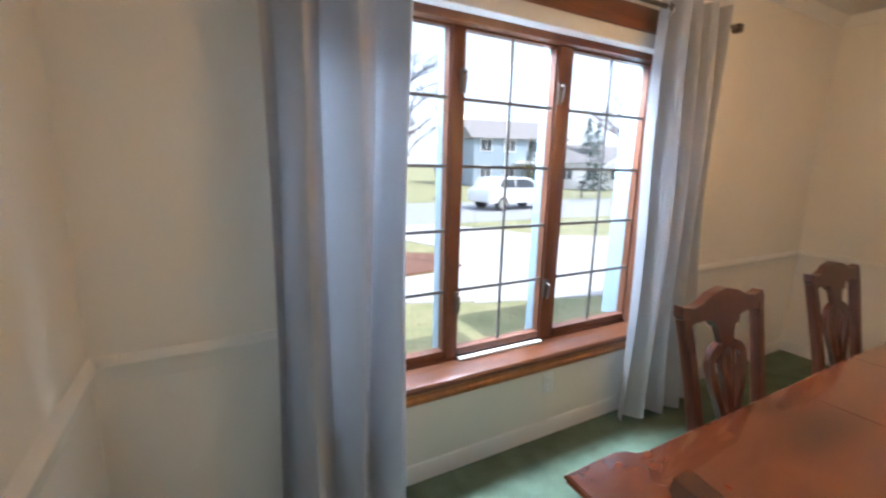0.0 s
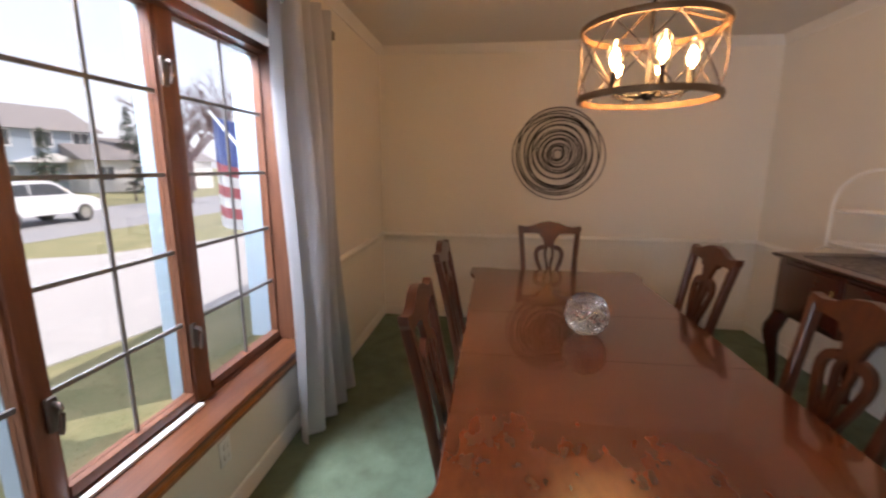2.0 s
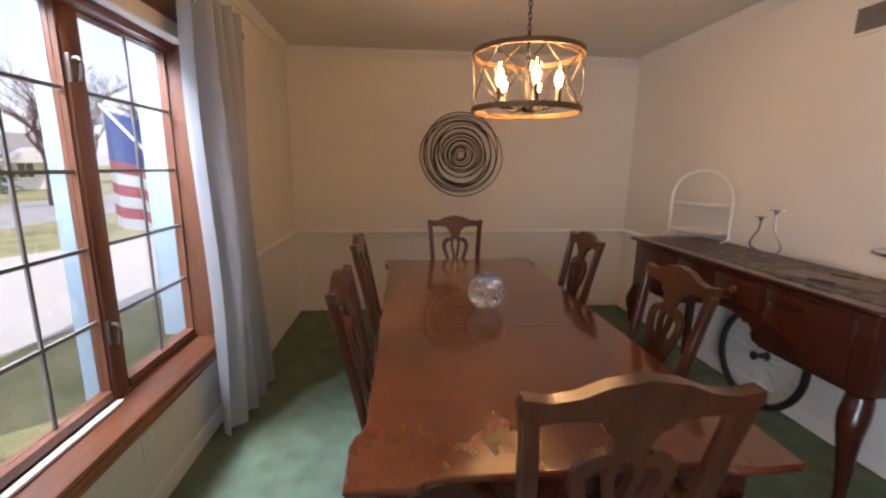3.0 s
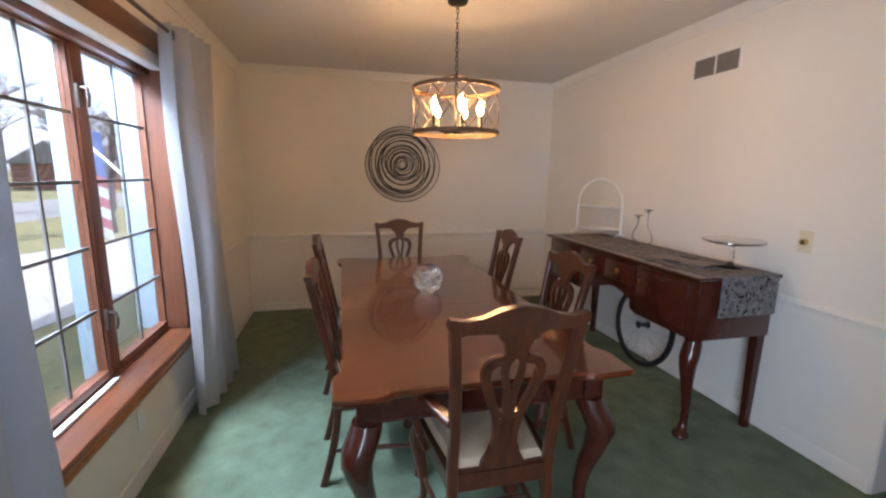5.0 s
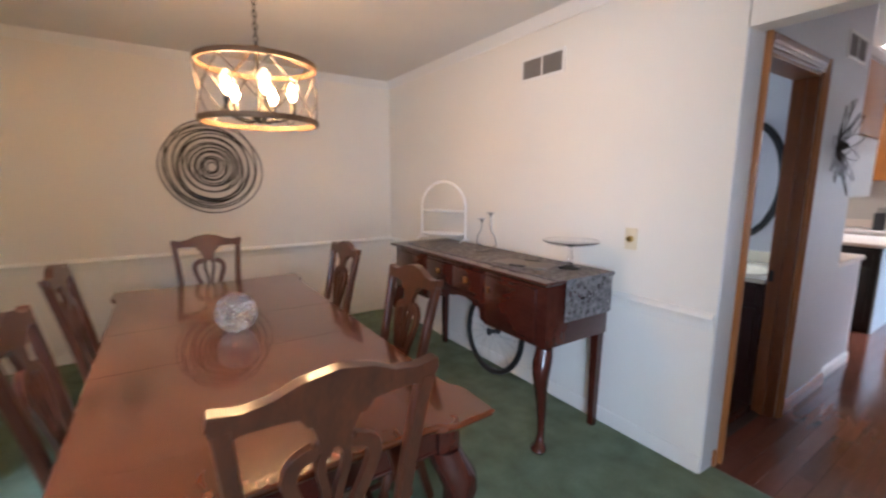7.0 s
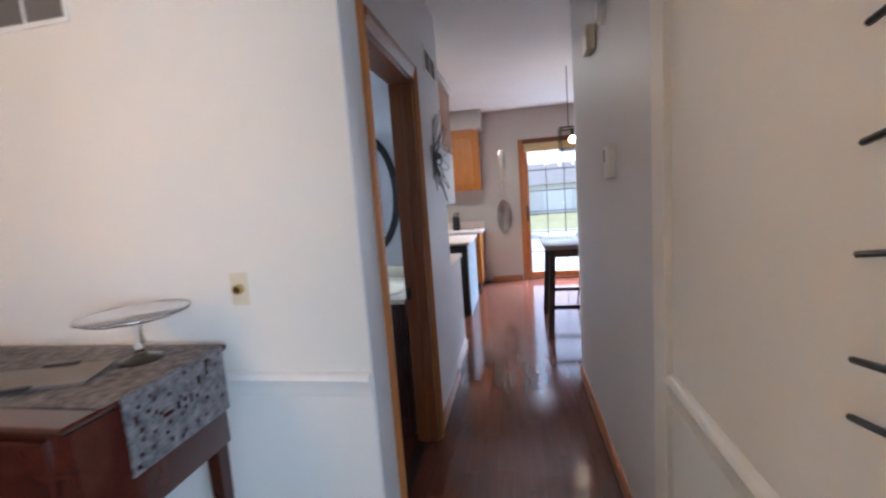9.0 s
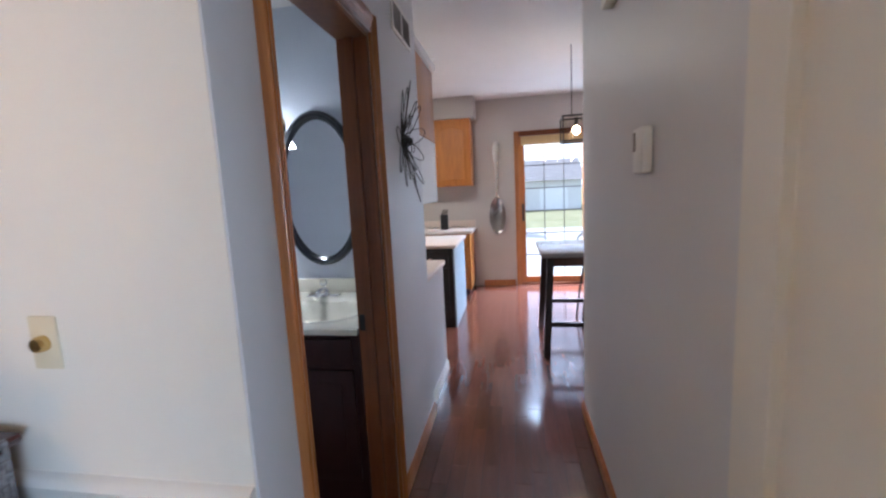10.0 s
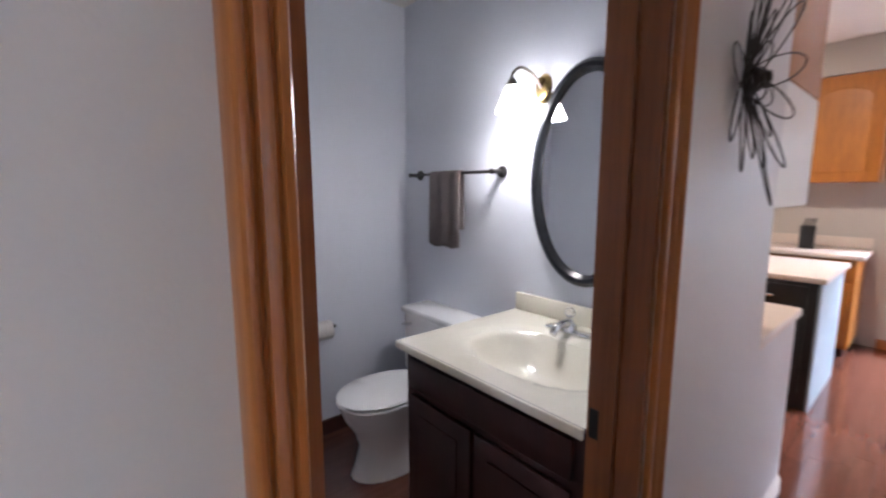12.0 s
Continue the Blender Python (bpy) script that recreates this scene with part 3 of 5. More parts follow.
def dining_chair(label, arms=False):
    root = thing("dining_chair", pose(0, 0, 0), label, "chair", "chairs round the dining table")
    # rear legs run up into the back posts
    for s in (-1, 1):
        bm = bmesh.new()
        pts = smooth_pts([(s * .185, -.27, 0), (s * .178, -.215, .22), (s * .175, -.19, .44)] + [tuple(chair_back(s * (.175 + .03 * ((z - .45) / .55) ** 2), z)) for z in (.6, .75, .9, 1.0)], 4)
        tube(bm, pts, 1, flat=(.036, .034), up=(0, 1, 0))
        part("back_post", bm, MAHOG, root)
    # crest rail with a bowed top and flared ears
    top = [(-.228, 1.012), (-.222, 1.038), (-.205, 1.035), (-.17, 1.028), (-.12, 1.036), (-.07, 1.058), (0, 1.07), (.07, 1.058), (.12, 1.036), (.17, 1.028), (.205, 1.035), (.222, 1.038), (.228, 1.012)]
    low = [(.205, .975), (.17, .985), (.12, .985), (.075, .98), (.06, .955), (0, .95), (-.06, .955), (-.075, .98), (-.12, .985), (-.17, .985), (-.205, .975)]
    bm = bmesh.new()
    prism(bm, top + low, lambda u, z: chair_back(u, z, .016), lambda u, z: chair_back(u, z, -.016))
    bmesh.ops.bevel(bm, geom=[e for e in bm.edges if not e.is_boundary and e.calc_face_angle(0) > 1.2], offset=.006, segments=2, affect="EDGES")
    part("crest_rail", bm, MAHOG, root)
    # pierced splat
    bm = bmesh.new()
    prism(bm, [(-.055, .965), (.055, .965), (.04, .925), (.034, .90), (.05, .875), (0, .885), (-.05, .875), (-.034, .90), (-.04, .925)], lambda u, z: chair_back(u, z, .011), lambda u, z: chair_back(u, z, -.011))
    for s in (-1, 1):
        ribbon(bm, [(s * .04, .885), (s * .078, .868), (s * .092, .83), (s * .078, .77), (s * .052, .70), (s * .042, .665)], (.034, .026))
        ribbon(bm, [(s * .012, .89), (s * .026, .86), (s * .026, .82), (s * .014, .76), (s * .008, .665)], .019)
        ribbon(bm, [(s * .042, .67), (s * .032, .60), (s * .034, .545), (s * .044, .52)], .024)
        ribbon(bm, [(s * .010, .67), (s * .008, .60), (s * .010, .53)], .015)
    ribbon(bm, [(-.052, .678), (0, .668), (.052, .678)], .022)
    prism(bm, [(-.05, .545), (0, .55), (.05, .545), (.055, .52), (.075, .48), (.078, .452), (-.078, .452), (-.075, .48), (-.055, .52)], lambda u, z: chair_back(u, z, .011), lambda u, z: chair_back(u, z, -.011))
    part("splat", bm, MAHOG, root, "pierced carved splat")
    bm = bmesh.new()
    prism(bm, [(-.19, -.205), (.19, -.205), (.235, .22), (-.235, .22)], lambda u, v: Vector((u, v, .385)), lambda u, v: Vector((u, v, .45)))
    part("seat_rail", bm, MAHOG, root)
    rings = [[(k * u, .01 + k2 * (v - .01), z) for u, v in ((-.165, -.17), (0, -.175), (.165, -.17), (.19, 0), (.212, .2), (0, .208), (-.212, .2), (-.19, 0))] for k, k2, z in ((1, 1, .44), (1, 1, .46), (.93, .93, .476), (.6, .6, .486), (.1, .1, .488))]
    part("seat", loft(bmesh.new(), rings), SEATCLOTH, root, "beige upholstered seat pad")
    for s in (-1, 1):
        part("front_leg", cabriole(bmesh.new(), s * .2, .185, .42, s * .7, .7), MAHOG, root)
        bm = bmesh.new()
        tube(bm, [(s * .182, -.22, .17), (s * .186, -.08, .17), (s * .19, .05, .165), (s * .198, .17, .155)], [.009, .013, .013, .009], 8)
        part("stretcher", bm, MAHOG, root)
    bm = bmesh.new()
    tube(bm, [(-.19, -.03, .168), (-.1, -.03, .168), (0, -.03, .168), (.1, -.03, .168), (.19, -.03, .168)], [.008, .012, .014, .012, .008], 8)
    part("stretcher", bm, MAHOG, root)
    if arms:
        for s in (-1, 1):
            bm = bmesh.new()
            tube(bm, smooth_pts([tuple(chair_back(s * .185, .66)), (s * .225, -.12, .665), (s * .255, 0, .655), (s * .262, .09, .655), (s * .25, .125, .64)], 5), [1] * 21, flat=(.042, .026))
            part("arm_rest", bm, MAHOG, root)
            bm = bmesh.new()
            tube(bm, smooth_pts([(s * .255, .07, .65), (s * .268, .04, .57), (s * .25, .02, .48), (s * .222, .03, .40)], 5), .016, 8)
            part("arm_support", bm, MAHOG, root)
    return root


TAKEN = "dark mahogany dining chair with pierced splat and beige seat"
first = dining_chair(TAKEN)
first.matrix_world = pose(1.585, .71, 0, 0, 0, 180)
copy_thing(first, pose(2.46, .735, 0, 0, 0, 180))
copy_thing(first, pose(1.585, -.065, 0))
copy_thing(first, pose(2.53, -.085, 0))
copy_thing(first, pose(3.09, .35, 0, 0, 0, 90))
arm = dining_chair("dark mahogany dining armchair at the head of the table", arms=True)
arm.matrix_world = pose(.975, .335, 0, 0, 0, -90) @ Matrix.Scale(1.025, 4)

# ---- dining table ----
TX0, TX1, TY0, TY1, TZ = .84, 3.25, -.235, .91, .74
table = thing("dining_table", pose(0, 0, 0), "polished cherry dining table with cabriole legs and shaped edge", "table")


def table_outline(x0, x1, y0, y1):
    """Corners stand out; ogee steps lead to the recessed ends and sides."""
    q = [(0, 0), (.16, -.004), (.19, .004), (.21, .022), (.25, .03)]
    e = [(0, 0), (.14, -.004), (.17, .004), (.19, .020), (.23, .026)]
    out = [(x0 + a, y0 + b) for a, b in q] + [(x1 - a, y0 + b) for a, b in q[::-1]]
    out += [(x1 - b, y0 + a) for a, b in e[1:]] + [(x1 - b, y1 - a) for a, b in e[::-1]]
    out += [(x1 - a, y1 - b) for a, b in q[1:]] + [(x0 + a, y1 - b) for a, b in q[::-1]]
    out += [(x0 + b, y1 - a) for a, b in e[1:]] + [(x0 + b, y0 + a) for a, b in e[::-1]][:-1]
    return out


ol = table_outline(TX0, TX1, TY0, TY1)
cx, cy = (TX0 + TX1) / 2, (TY0 + TY1) / 2
rings = []
for inset, z in ((.03, TZ - .036), (.012, TZ - .03), (.004, TZ - .02), (.010, TZ - .016), (0, TZ - .010), (.001, TZ - .004), (.006, TZ)):
    rings.append([(x - math.copysign(inset, x - cx), y - math.copysign(inset, y - cy), z) for x, y in ol])
part("tabletop", loft(bmesh.new(), rings), CHERRY, table, smooth=False)
for x in (1.79, 2.30):
    part("leaf_joint", cube(x - .0009, x + .0009, TY0 + .034, TY1 - .034, TZ - .004, TZ + .0004), FLOORGAP, table, "fine joint between table leaves", smooth=False)
bm = bmesh.new()
a0, a1, b0, b1 = TX0 + .10, TX1 - .10, TY0 + .10, TY1 - .10
box(bm, a0, a1, b0, b0 + .022, TZ - .145, TZ - .036)
box(bm, a0, a1, b1 - .022, b1, TZ - .145, TZ - .036)
box(bm, a0, a0 + .022, b0 + .022, b1 - .022, TZ - .145, TZ - .036)
box(bm, a1 - .022, a1, b0 + .022, b1 - .022, TZ - .145, TZ - .036)
part("apron", bm, DARKRED, table, "dark mahogany apron", smooth=False)
bm = bmesh.new()
for (p, q) in (((a0, b0), (a1, b0)), ((a0, b1), (a1, b1)), ((a0, b0), (a0, b1)), ((a1, b0), (a1, b1))):
    tube(bm, [(*p, TZ - .148), (*q, TZ - .148)], .008, 8)
part("bead", bm, DARKRED, table)
for x, sx in ((a0 + .02, -1), (a1 - .02, 1)):
    for y, sy in ((b0 + .02, -1), (b1 - .02, 1)):
        part("leg_block", cube(x - .04, x + .04, y - .04, y + .04, TZ - .16, TZ - .036, bev=.004), DARKRED, table)
        part("leg", cabriole(bmesh.new(), x, y, TZ - .15, sx * .7, sy * .7, r=.046, foot=.05, n=14, knee=.085), DARKRED, table, "cabriole leg")

bowl = bmesh.new()
OC = Vector((2.06, .345, TZ + .092))
ball(bowl, OC, .092, 36, 21, (1, 1, .98))
for k, v in enumerate(bowl.verts):
    ring, col = divmod(k, 36)
    if 0 < ring < 21:                  # raised cut points all over the ball
        v.co += (v.co - OC).normalized() * (.005 if (ring + col) % 2 else -.005)
solid("glass_orb", bowl, ORB, "clear cut-glass orb on the dining table", "ornament", smooth=False)

# ---- chandelier ----
CX, CY = 2.05, .185
ch = thing("chandelier", pose(CX, CY, 0), "gold drum chandelier with five lit candle bulbs", "chandelier")
bm = bmesh.new()
lathe(bm, [(.001, ZC), (.062, ZC), (.064, ZC - .04), (.055, ZC - .075), (.001, ZC - .08)], 24)
part("canopy", bm, IRON, ch, "dark round canopy")
for k in range(17):
    z = ZC - .075 - k * .026
    if z < 2.05:
        break
    bm = bmesh.new()
    a = (k % 2) * math.pi / 2
    tube(bm, [(.008 * math.cos(q) * math.cos(a), .008 * math.cos(q) * math.sin(a), z - .014 + .018 * math.sin(q)) for q in [2 * math.pi * j / 10 for j in range(10)]], .0028, 5, closed=True)
    part("chain_link", bm, IRON, ch)
RR, Z0, Z1 = .258, 1.712, 1.985


def band(z0, z1, r, t):
    return loft(bmesh.new(), [[(rr * math.cos(a), rr * math.sin(a), z) for rr, z in ((r - t, z0), (r, z0), (r + .003, (z0 + z1) / 2), (r, z1), (r - t, z1))] for a in [2 * math.pi * j / 48 for j in range(48)]], closed=True)


part("ring", band(Z1 - .022, Z1, RR, .012), GOLDWOOD, ch)
part("ring", band(Z0, Z0 + .024, RR, .012), GOLDWOOD, ch)
NP = 8
for k in range(NP):
    a, b = 2 * math.pi * k / NP, 2 * math.pi * (k + 1) / NP
    for s0, s1 in ((a, b), (b, a)):
        bm = bmesh.new()
        pts = []
        for j in range(13):
            f = j / 12
            g = .5 - .5 * math.cos(math.pi * f)
            an = s0 + (s1 - s0) * (.5 + (g - .5) * (.35 + .65 * abs(2 * f - 1)))
            pts.append((RR * .985 * math.cos(an), RR * .985 * math.sin(an), Z0 + .02 + (Z1 - Z0 - .04) * f))
        tube(bm, pts, .003, 6)
        part("crossed_rod", bm, BRONZE, ch)
bm = bmesh.new()
tube(bm, [(0, 0, 2.07), (0, 0, 1.74)], .008, 8)
lathe(bm, [(.001, 1.715), (.016, 1.722), (.034, 1.74), (.03, 1.755), (.012, 1.765), (.001, 1.766)], 16)
part("stem", bm, IRON, ch)
for k in range(3):
    a = 2 * math.pi * k / 3 + .3
    bm = bmesh.new()
    tube(bm, [(0, 0, 2.06), (RR * .97 * math.cos(a), RR * .97 * math.sin(a), Z1 - .01)], .004, 6)
    part("hanger", bm, GOLDWOOD, ch)
for k in range(5):
    a = 2 * math.pi * k / 5 + .62
    x, y = .145 * math.cos(a), .145 * math.sin(a)
    bm = bmesh.new()
    tube(bm, smooth_pts([(0, 0, 1.735), (x * .5, y * .5, 1.728), (x, y, 1.748)], 5), .006, 6)
    arm_ = part("arm", bm, IRON, ch)
    bm = bmesh.new()
    lathe(bm, [(.001, 1.745), (.02, 1.75), (.012, 1.762), (.013, 1.815), (.001, 1.816)], 12, (x, y, 0))
    part("candle_sleeve", bm, IRON, arm_)
    bm = bmesh.new()
    lathe(bm, [(.014, 1.817), (.022, 1.835), (.031, 1.862), (.032, 1.88), (.024, 1.908), (.012, 1.928), (.001, 1.934)], 16, (x, y, 0))
    e_ = part("bulb", bm, GLASSY, arm_, "clear pear-shaped bulb")
    e_.visible_shadow = False
    bm = bmesh.new()
    lathe(bm, [(.002, 1.83), (.009, 1.84), (.0115, 1.855), (.010, 1.872), (.005, 1.89), (.001, 1.896)], 10, (x, y, 0))
    part("filament", bm, BULB, arm_, "glowing filament")

# ---- spiral wall decoration ----
rnd = random.Random(4)
art = thing("wall_art", pose(0, 0, 0), "dark metal wire spiral wall sculpture", "wall art")
for k in range(17):
    r = .385 * (1 - k / 17.5) ** 1.05 + .012
    dy, dz, sq = rnd.uniform(-.022, .022) * min(1, r * 5), rnd.uniform(-.022, .022) * min(1, r * 5), rnd.uniform(.94, 1.04)
    ph = rnd.uniform(0, 6.28)
    bm = bmesh.new()
    n = 48
    tube(bm, [(E - .018 - .012 * (k % 2) - .004 * math.sin(a + ph), .21 + dy + r * math.cos(a) * (1 + .035 * math.sin(2 * a + ph)), 1.578 + dz + r * sq * math.sin(a)) for a in [2 * math.pi * j / n for j in range(n)]], rnd.uniform(.0045, .0075), 6, closed=True, up=(1, 0, 0))
    part("wire_ring", bm, WIRE, art)

# ---- sideboard ----
SX0, SX1, SY0, SY1, SZ = 1.33, 3.0, -1.52, -.985, .955
sb = thing("sideboard", pose(0, 0, 0), "dark mahogany sideboard with cabriole front legs", "sideboard")
rings = [[(x, y, z) for x, y in ((SX0 - o, SY0), (SX1 + o, SY0), (SX1 + o, SY1 + o), (SX0 - o, SY1 + o))] for o, z in ((0, SZ - .03), (.012, SZ - .026), (.022, SZ - .016), (.025, SZ - .008), (.02, SZ))]
part("top", loft(bmesh.new(), rings), DARKRED, sb)
LB = .59
bm = bmesh.new()
for a, b in ((SX0, SX0 + .50), (SX1 - .50, SX1)):
    box(bm, a, b, SY0 + .01, SY1 - .012, LB, SZ - .03, bev=.004)
box(bm, SX0 + .50, SX1 - .50, SY0 + .01, SY1 - .012, .745, SZ - .03)
part("body", bm, DARKRED, sb)
# shaped apron below the drawers
ap = [(SX0 + .50, .75), (SX0 + .50, .60), (SX0 + .53, .605), (SX0 + .55, .635), (SX0 + .545, .66), (SX0 + .57, .685), (SX0 + .60, .68), (SX0 + .63, .70), (SX0 + .70, .715)]
ap += [((SX0 + SX1) / 2 - .06, .712), ((SX0 + SX1) / 2, .695), ((SX0 + SX1) / 2 + .06, .712)]
ap += [(SX0 + SX1 - u, v) for u, v in ap[:9][::-1]]
bm = bmesh.new()
prism(bm, ap, lambda u, v: Vector((u, SY1 - .012, v)), lambda u, v: Vector((u, SY1 - .034, v)))
part("apron", bm, DARKRED, sb, "scalloped apron", smooth=False)
for a, b, z0, z1, nm in ((SX0 + .07, SX0 + .48, LB + .03, SZ - .05, "door"), (SX1 - .48, SX1 - .07, LB + .03, SZ - .05, "door"), (SX0 + .52, (SX0 + SX1) / 2 - .01, .765, SZ - .05, "drawer"), ((SX0 + SX1) / 2 + .01, SX1 - .52, .765, SZ - .05, "drawer")):
    d = part(nm, cube(a, b, SY1 - .014, SY1 + .004, z0, z1, bev=.005), DARKRED, sb)
    if nm == "drawer":
        px = (a + b) / 2
        bm = cube(px - .02, px + .02, SY1 + .004, SY1 + .008, (z0 + z1) / 2 - .016, (z0 + z1) / 2 + .022, bev=.002)
        tube(bm, [(px + .016 * math.cos(q), SY1 + .012, (z0 + z1) / 2 + .004 + .02 * math.sin(q)) for q in [math.pi + math.pi * j / 8 for j in range(9)]], .003, 6)
        part("pull", bm, BRASS, d, "brass bail pull")
    else:
        px = b - .03 if a < 2 else a + .03
        bm = cube(px - .008, px + .008, SY1 + .004, SY1 + .007, .80, .84, bev=.002)
        part("keyhole_plate", bm, BRASS, d, "brass keyhole plate")
for a, sx in ((SX0 + .035, -1), (SX1 - .035, 1)):
    part("front_leg", cabriole(bmesh.new(), a, SY1 - .045, LB, sx * .35, .8, r=.036, foot=.042, n=12, knee=.06), DARKRED, sb)
    bm = bmesh.new()
    loft(bm, [[(a + k * u, SY0 + .045 + k * v, z) for u, v in ((-1, -1), (1, -1), (1, 1), (-1, 1))] for k, z in ((.018, 0), (.026, LB))])
    part("rear_leg", bm, DARKRED, sb, smooth=False)

# runner over the sideboard's top and down its near end
rn = thing("table_runner", pose(0, 0, 0), "grey lace runner hanging over the sideboard", "runner")
part("cloth", cube(SX0 - .026, SX1 - .10, SY0 + .03, SY1 - .07, SZ + .001, SZ + .004), LACE, rn, smooth=False)
bm = bmesh.new()
rg = random.Random(12)
ny, nz = 30, 17
ya, yb, za, zb = SY0 + .03, SY1 - .12, SZ - .225, SZ + .002
for i in range(ny):
    for k in range(nz):
        if 0 < i < ny - 1 and 0 < k < nz - 1 and rg.random() < .13:
            continue
        y0, z0 = ya + (yb - ya) * i / ny, za + (zb - za) * k / nz
        box(bm, SX0 - .031, SX0 - .027, y0, y0 + (yb - ya) / ny * rg.uniform(.8, 1.02), z0, z0 + (zb - za) / nz * rg.uniform(.8, 1.02))
part("lace_drop", bm, LACE, rn, "openwork lace end", smooth=False)

# arched two-tier stand
st = thing("tiered_stand", pose(2.90, -1.40, SZ + .004, 0, 0, 24), "white wire arched two-tier serving stand", "serving stand")
bm = bmesh.new()
tube(bm, [(-.22, 0, .02)] + [(-.22, 0, .1 + .06 * k) for k in range(3)] + [(-.22 * math.cos(a), 0, .28 + .22 * math.sin(a)) for a in [math.pi * j / 18 for j in range(19)]] + [(.22, 0, .2 - .05 * k) for k in range(3)] + [(.22, 0, .02)], .0105, 8, up=(0, 1, 0))
part("arch", bm, WHITEMETAL, st)
for z, r in ((.055, .20), (.25, .20)):
    bm = bmesh.new()
    lathe(bm, [(.001, z - .004), (r - .02, z - .004), (r, z + .006), (r - .004, z + .01), (r - .022, z), (.001, z)], 28, sy=.62)
    part("tray", bm, WHITEMETAL, st)
for s in (-.22, .22):
    bm = bmesh.new()
    tube(bm, [(s, -.09, .006), (s, 0, .024), (s, .09, .006)], .006, 6)
    part("foot", bm, WHITEMETAL, st)


def candlestick(x, y, h, rz):
    c = thing("candlestick", pose(x, y, SZ + .004, 0, 0, rz), "bent chrome wire candlestick on the sideboard", "candlestick", "pair of candlesticks")
    bm = bmesh.new()
    tube(bm, smooth_pts([(.05, 0, .006), (.02, .045, .006), (-.035, .04, .006), (-.045, -.02, .01), (.0, -.05, .02), (.05, -.03, .05), (.035, 0, .10), (.005, 0, .16), (0, 0, h - .03)], 6), .0045, 8)
    part("stem", bm, PEWTER, c)
    bm = bmesh.new()
    lathe(bm, [(.001, h - .035), (.006, h - .03), (.016, h - .008), (.034, h - .006), (.034, h - .002), (.013, h), (.012, h - .012), (.001, h - .014)], 16)
    part("cup", bm, PEWTER, c)


candlestick(2.27, -1.32, .24, 20)
candlestick(2.20, -1.345, .285, -150)
cs = thing("cake_stand", pose(1.50, -1.365, SZ + .004) @ Matrix.Diagonal((1, 1, 1.25, 1)), "clear glass pedestal cake stand", "cake stand")
bm = bmesh.new()
lathe(bm, [(.001, 0), (.065, 0), (.062, .006), (.02, .016), (.012, .03), (.016, .05), (.011, .07), (.013, .10), (.03, .115), (.001, .118)], 24)
part("pedestal", bm, CRYSTAL, cs)
bm = bmesh.new()
lathe(bm, [(.001, .119), (.14, .119), (.16, .127), (.16, .131), (.14, .125), (.001, .125)], 36)
part("plate", bm, CRYSTAL, cs)
tray = thing("serving_tray", pose(1.70, -1.20, SZ + .005, 0, 0, 18), "flat dark grey tray on the sideboard", "tray")
bm = bmesh.new()
prism(bm, [(-.17, -.09), (.17, -.09), (.19, .09), (-.19, .09)], lambda u, v: Vector((u * .9, v * .9, 0)), lambda u, v: Vector((u, v, .012)))
part("body", bm, VENTGREY, tray)
part("handle", cube(-.05, .05, -.11, -.085, .008, .02, bev=.004), BLACK, tray)
part("handle", cube(-.05, .05, .085, .11, .008, .02, bev=.004), BLACK, tray)

# wheel leaning on the wall below the sideboard
wh = thing("wheel", pose(2.25, -1.44, .325, 96, 0, 0), "black bicycle wheel leaning on the wall under the sideboard", "wheel")
bm = bmesh.new()
tube(bm, [(.308 * math.cos(a), .308 * math.sin(a), 0) for a in [2 * math.pi * j / 48 for j in range(48)]], .017, 10, closed=True)
part("tyre", bm, RUBBER, wh)
bm = bmesh.new()
tube(bm, [(.288 * math.cos(a), .288 * math.sin(a), 0) for a in [2 * math.pi * j / 48 for j in range(48)]], 1, closed=True, flat=(.008, .02))
part("rim", bm, BLACK, wh)
bm = bmesh.new()
tube(bm, [(0, 0, -.045), (0, 0, -.03), (0, 0, .03), (0, 0, .045)], [.03, .018, .018, .03], 14)
part("hub", bm, BLACK, wh)
for k in range(24):
    a = 2 * math.pi * k / 24
    bm = bmesh.new()
    s = .03 if k % 2 else -.03
    tube(bm, [(.024 * math.cos(a + .5), .024 * math.sin(a + .5), s), (.285 * math.cos(a), .285 * math.sin(a), 0)], .0008, 4)
    part("spoke", bm, STEEL, wh)


# ---- vents, plates ----
def grille(name, along, x0, x1, z0, z1, face, out, label):
    """Return-air grille on a wall; along is 'x' or 'y', out the way it faces."""
    g = thing(name, pose(0, 0, 0), label, "vent")

    def P(a0, a1, d0, d1, zz0, zz1, bev=0):
        lo, hi = sorted((face + out * d0, face + out * d1))
        return cube(a0, a1, lo, hi, zz0, zz1, bev=bev) if along == "x" else cube(lo, hi, a0, a1, zz0, zz1, bev=bev)
    t = .018
    m0 = (x0 + x1) / 2
    for a, b, c, d in ((x0, x1, z0, z0 + t), (x0, x1, z1 - t, z1), (x0, x0 + t, z0 + t, z1 - t), (x1 - t, x1, z0 + t, z1 - t), (m0 - .006, m0 + .006, z0 + t, z1 - t)):
        part("frame", P(a, b, 0, .008, c, d), TRIM, g, smooth=False)
    part("backing", P(x0 + t, x1 - t, .0005, .002, z0 + t, z1 - t), VENTGREY, g, smooth=False)
    n = 12
    for k in range(n):
        z = z0 + t + (z1 - z0 - 2 * t) * (k + .5) / n
        part("slat", P(x0 + t, x1 - t, .002, .007, z - .0026, z + .0026), VENTGREY, g, smooth=False)
    return g


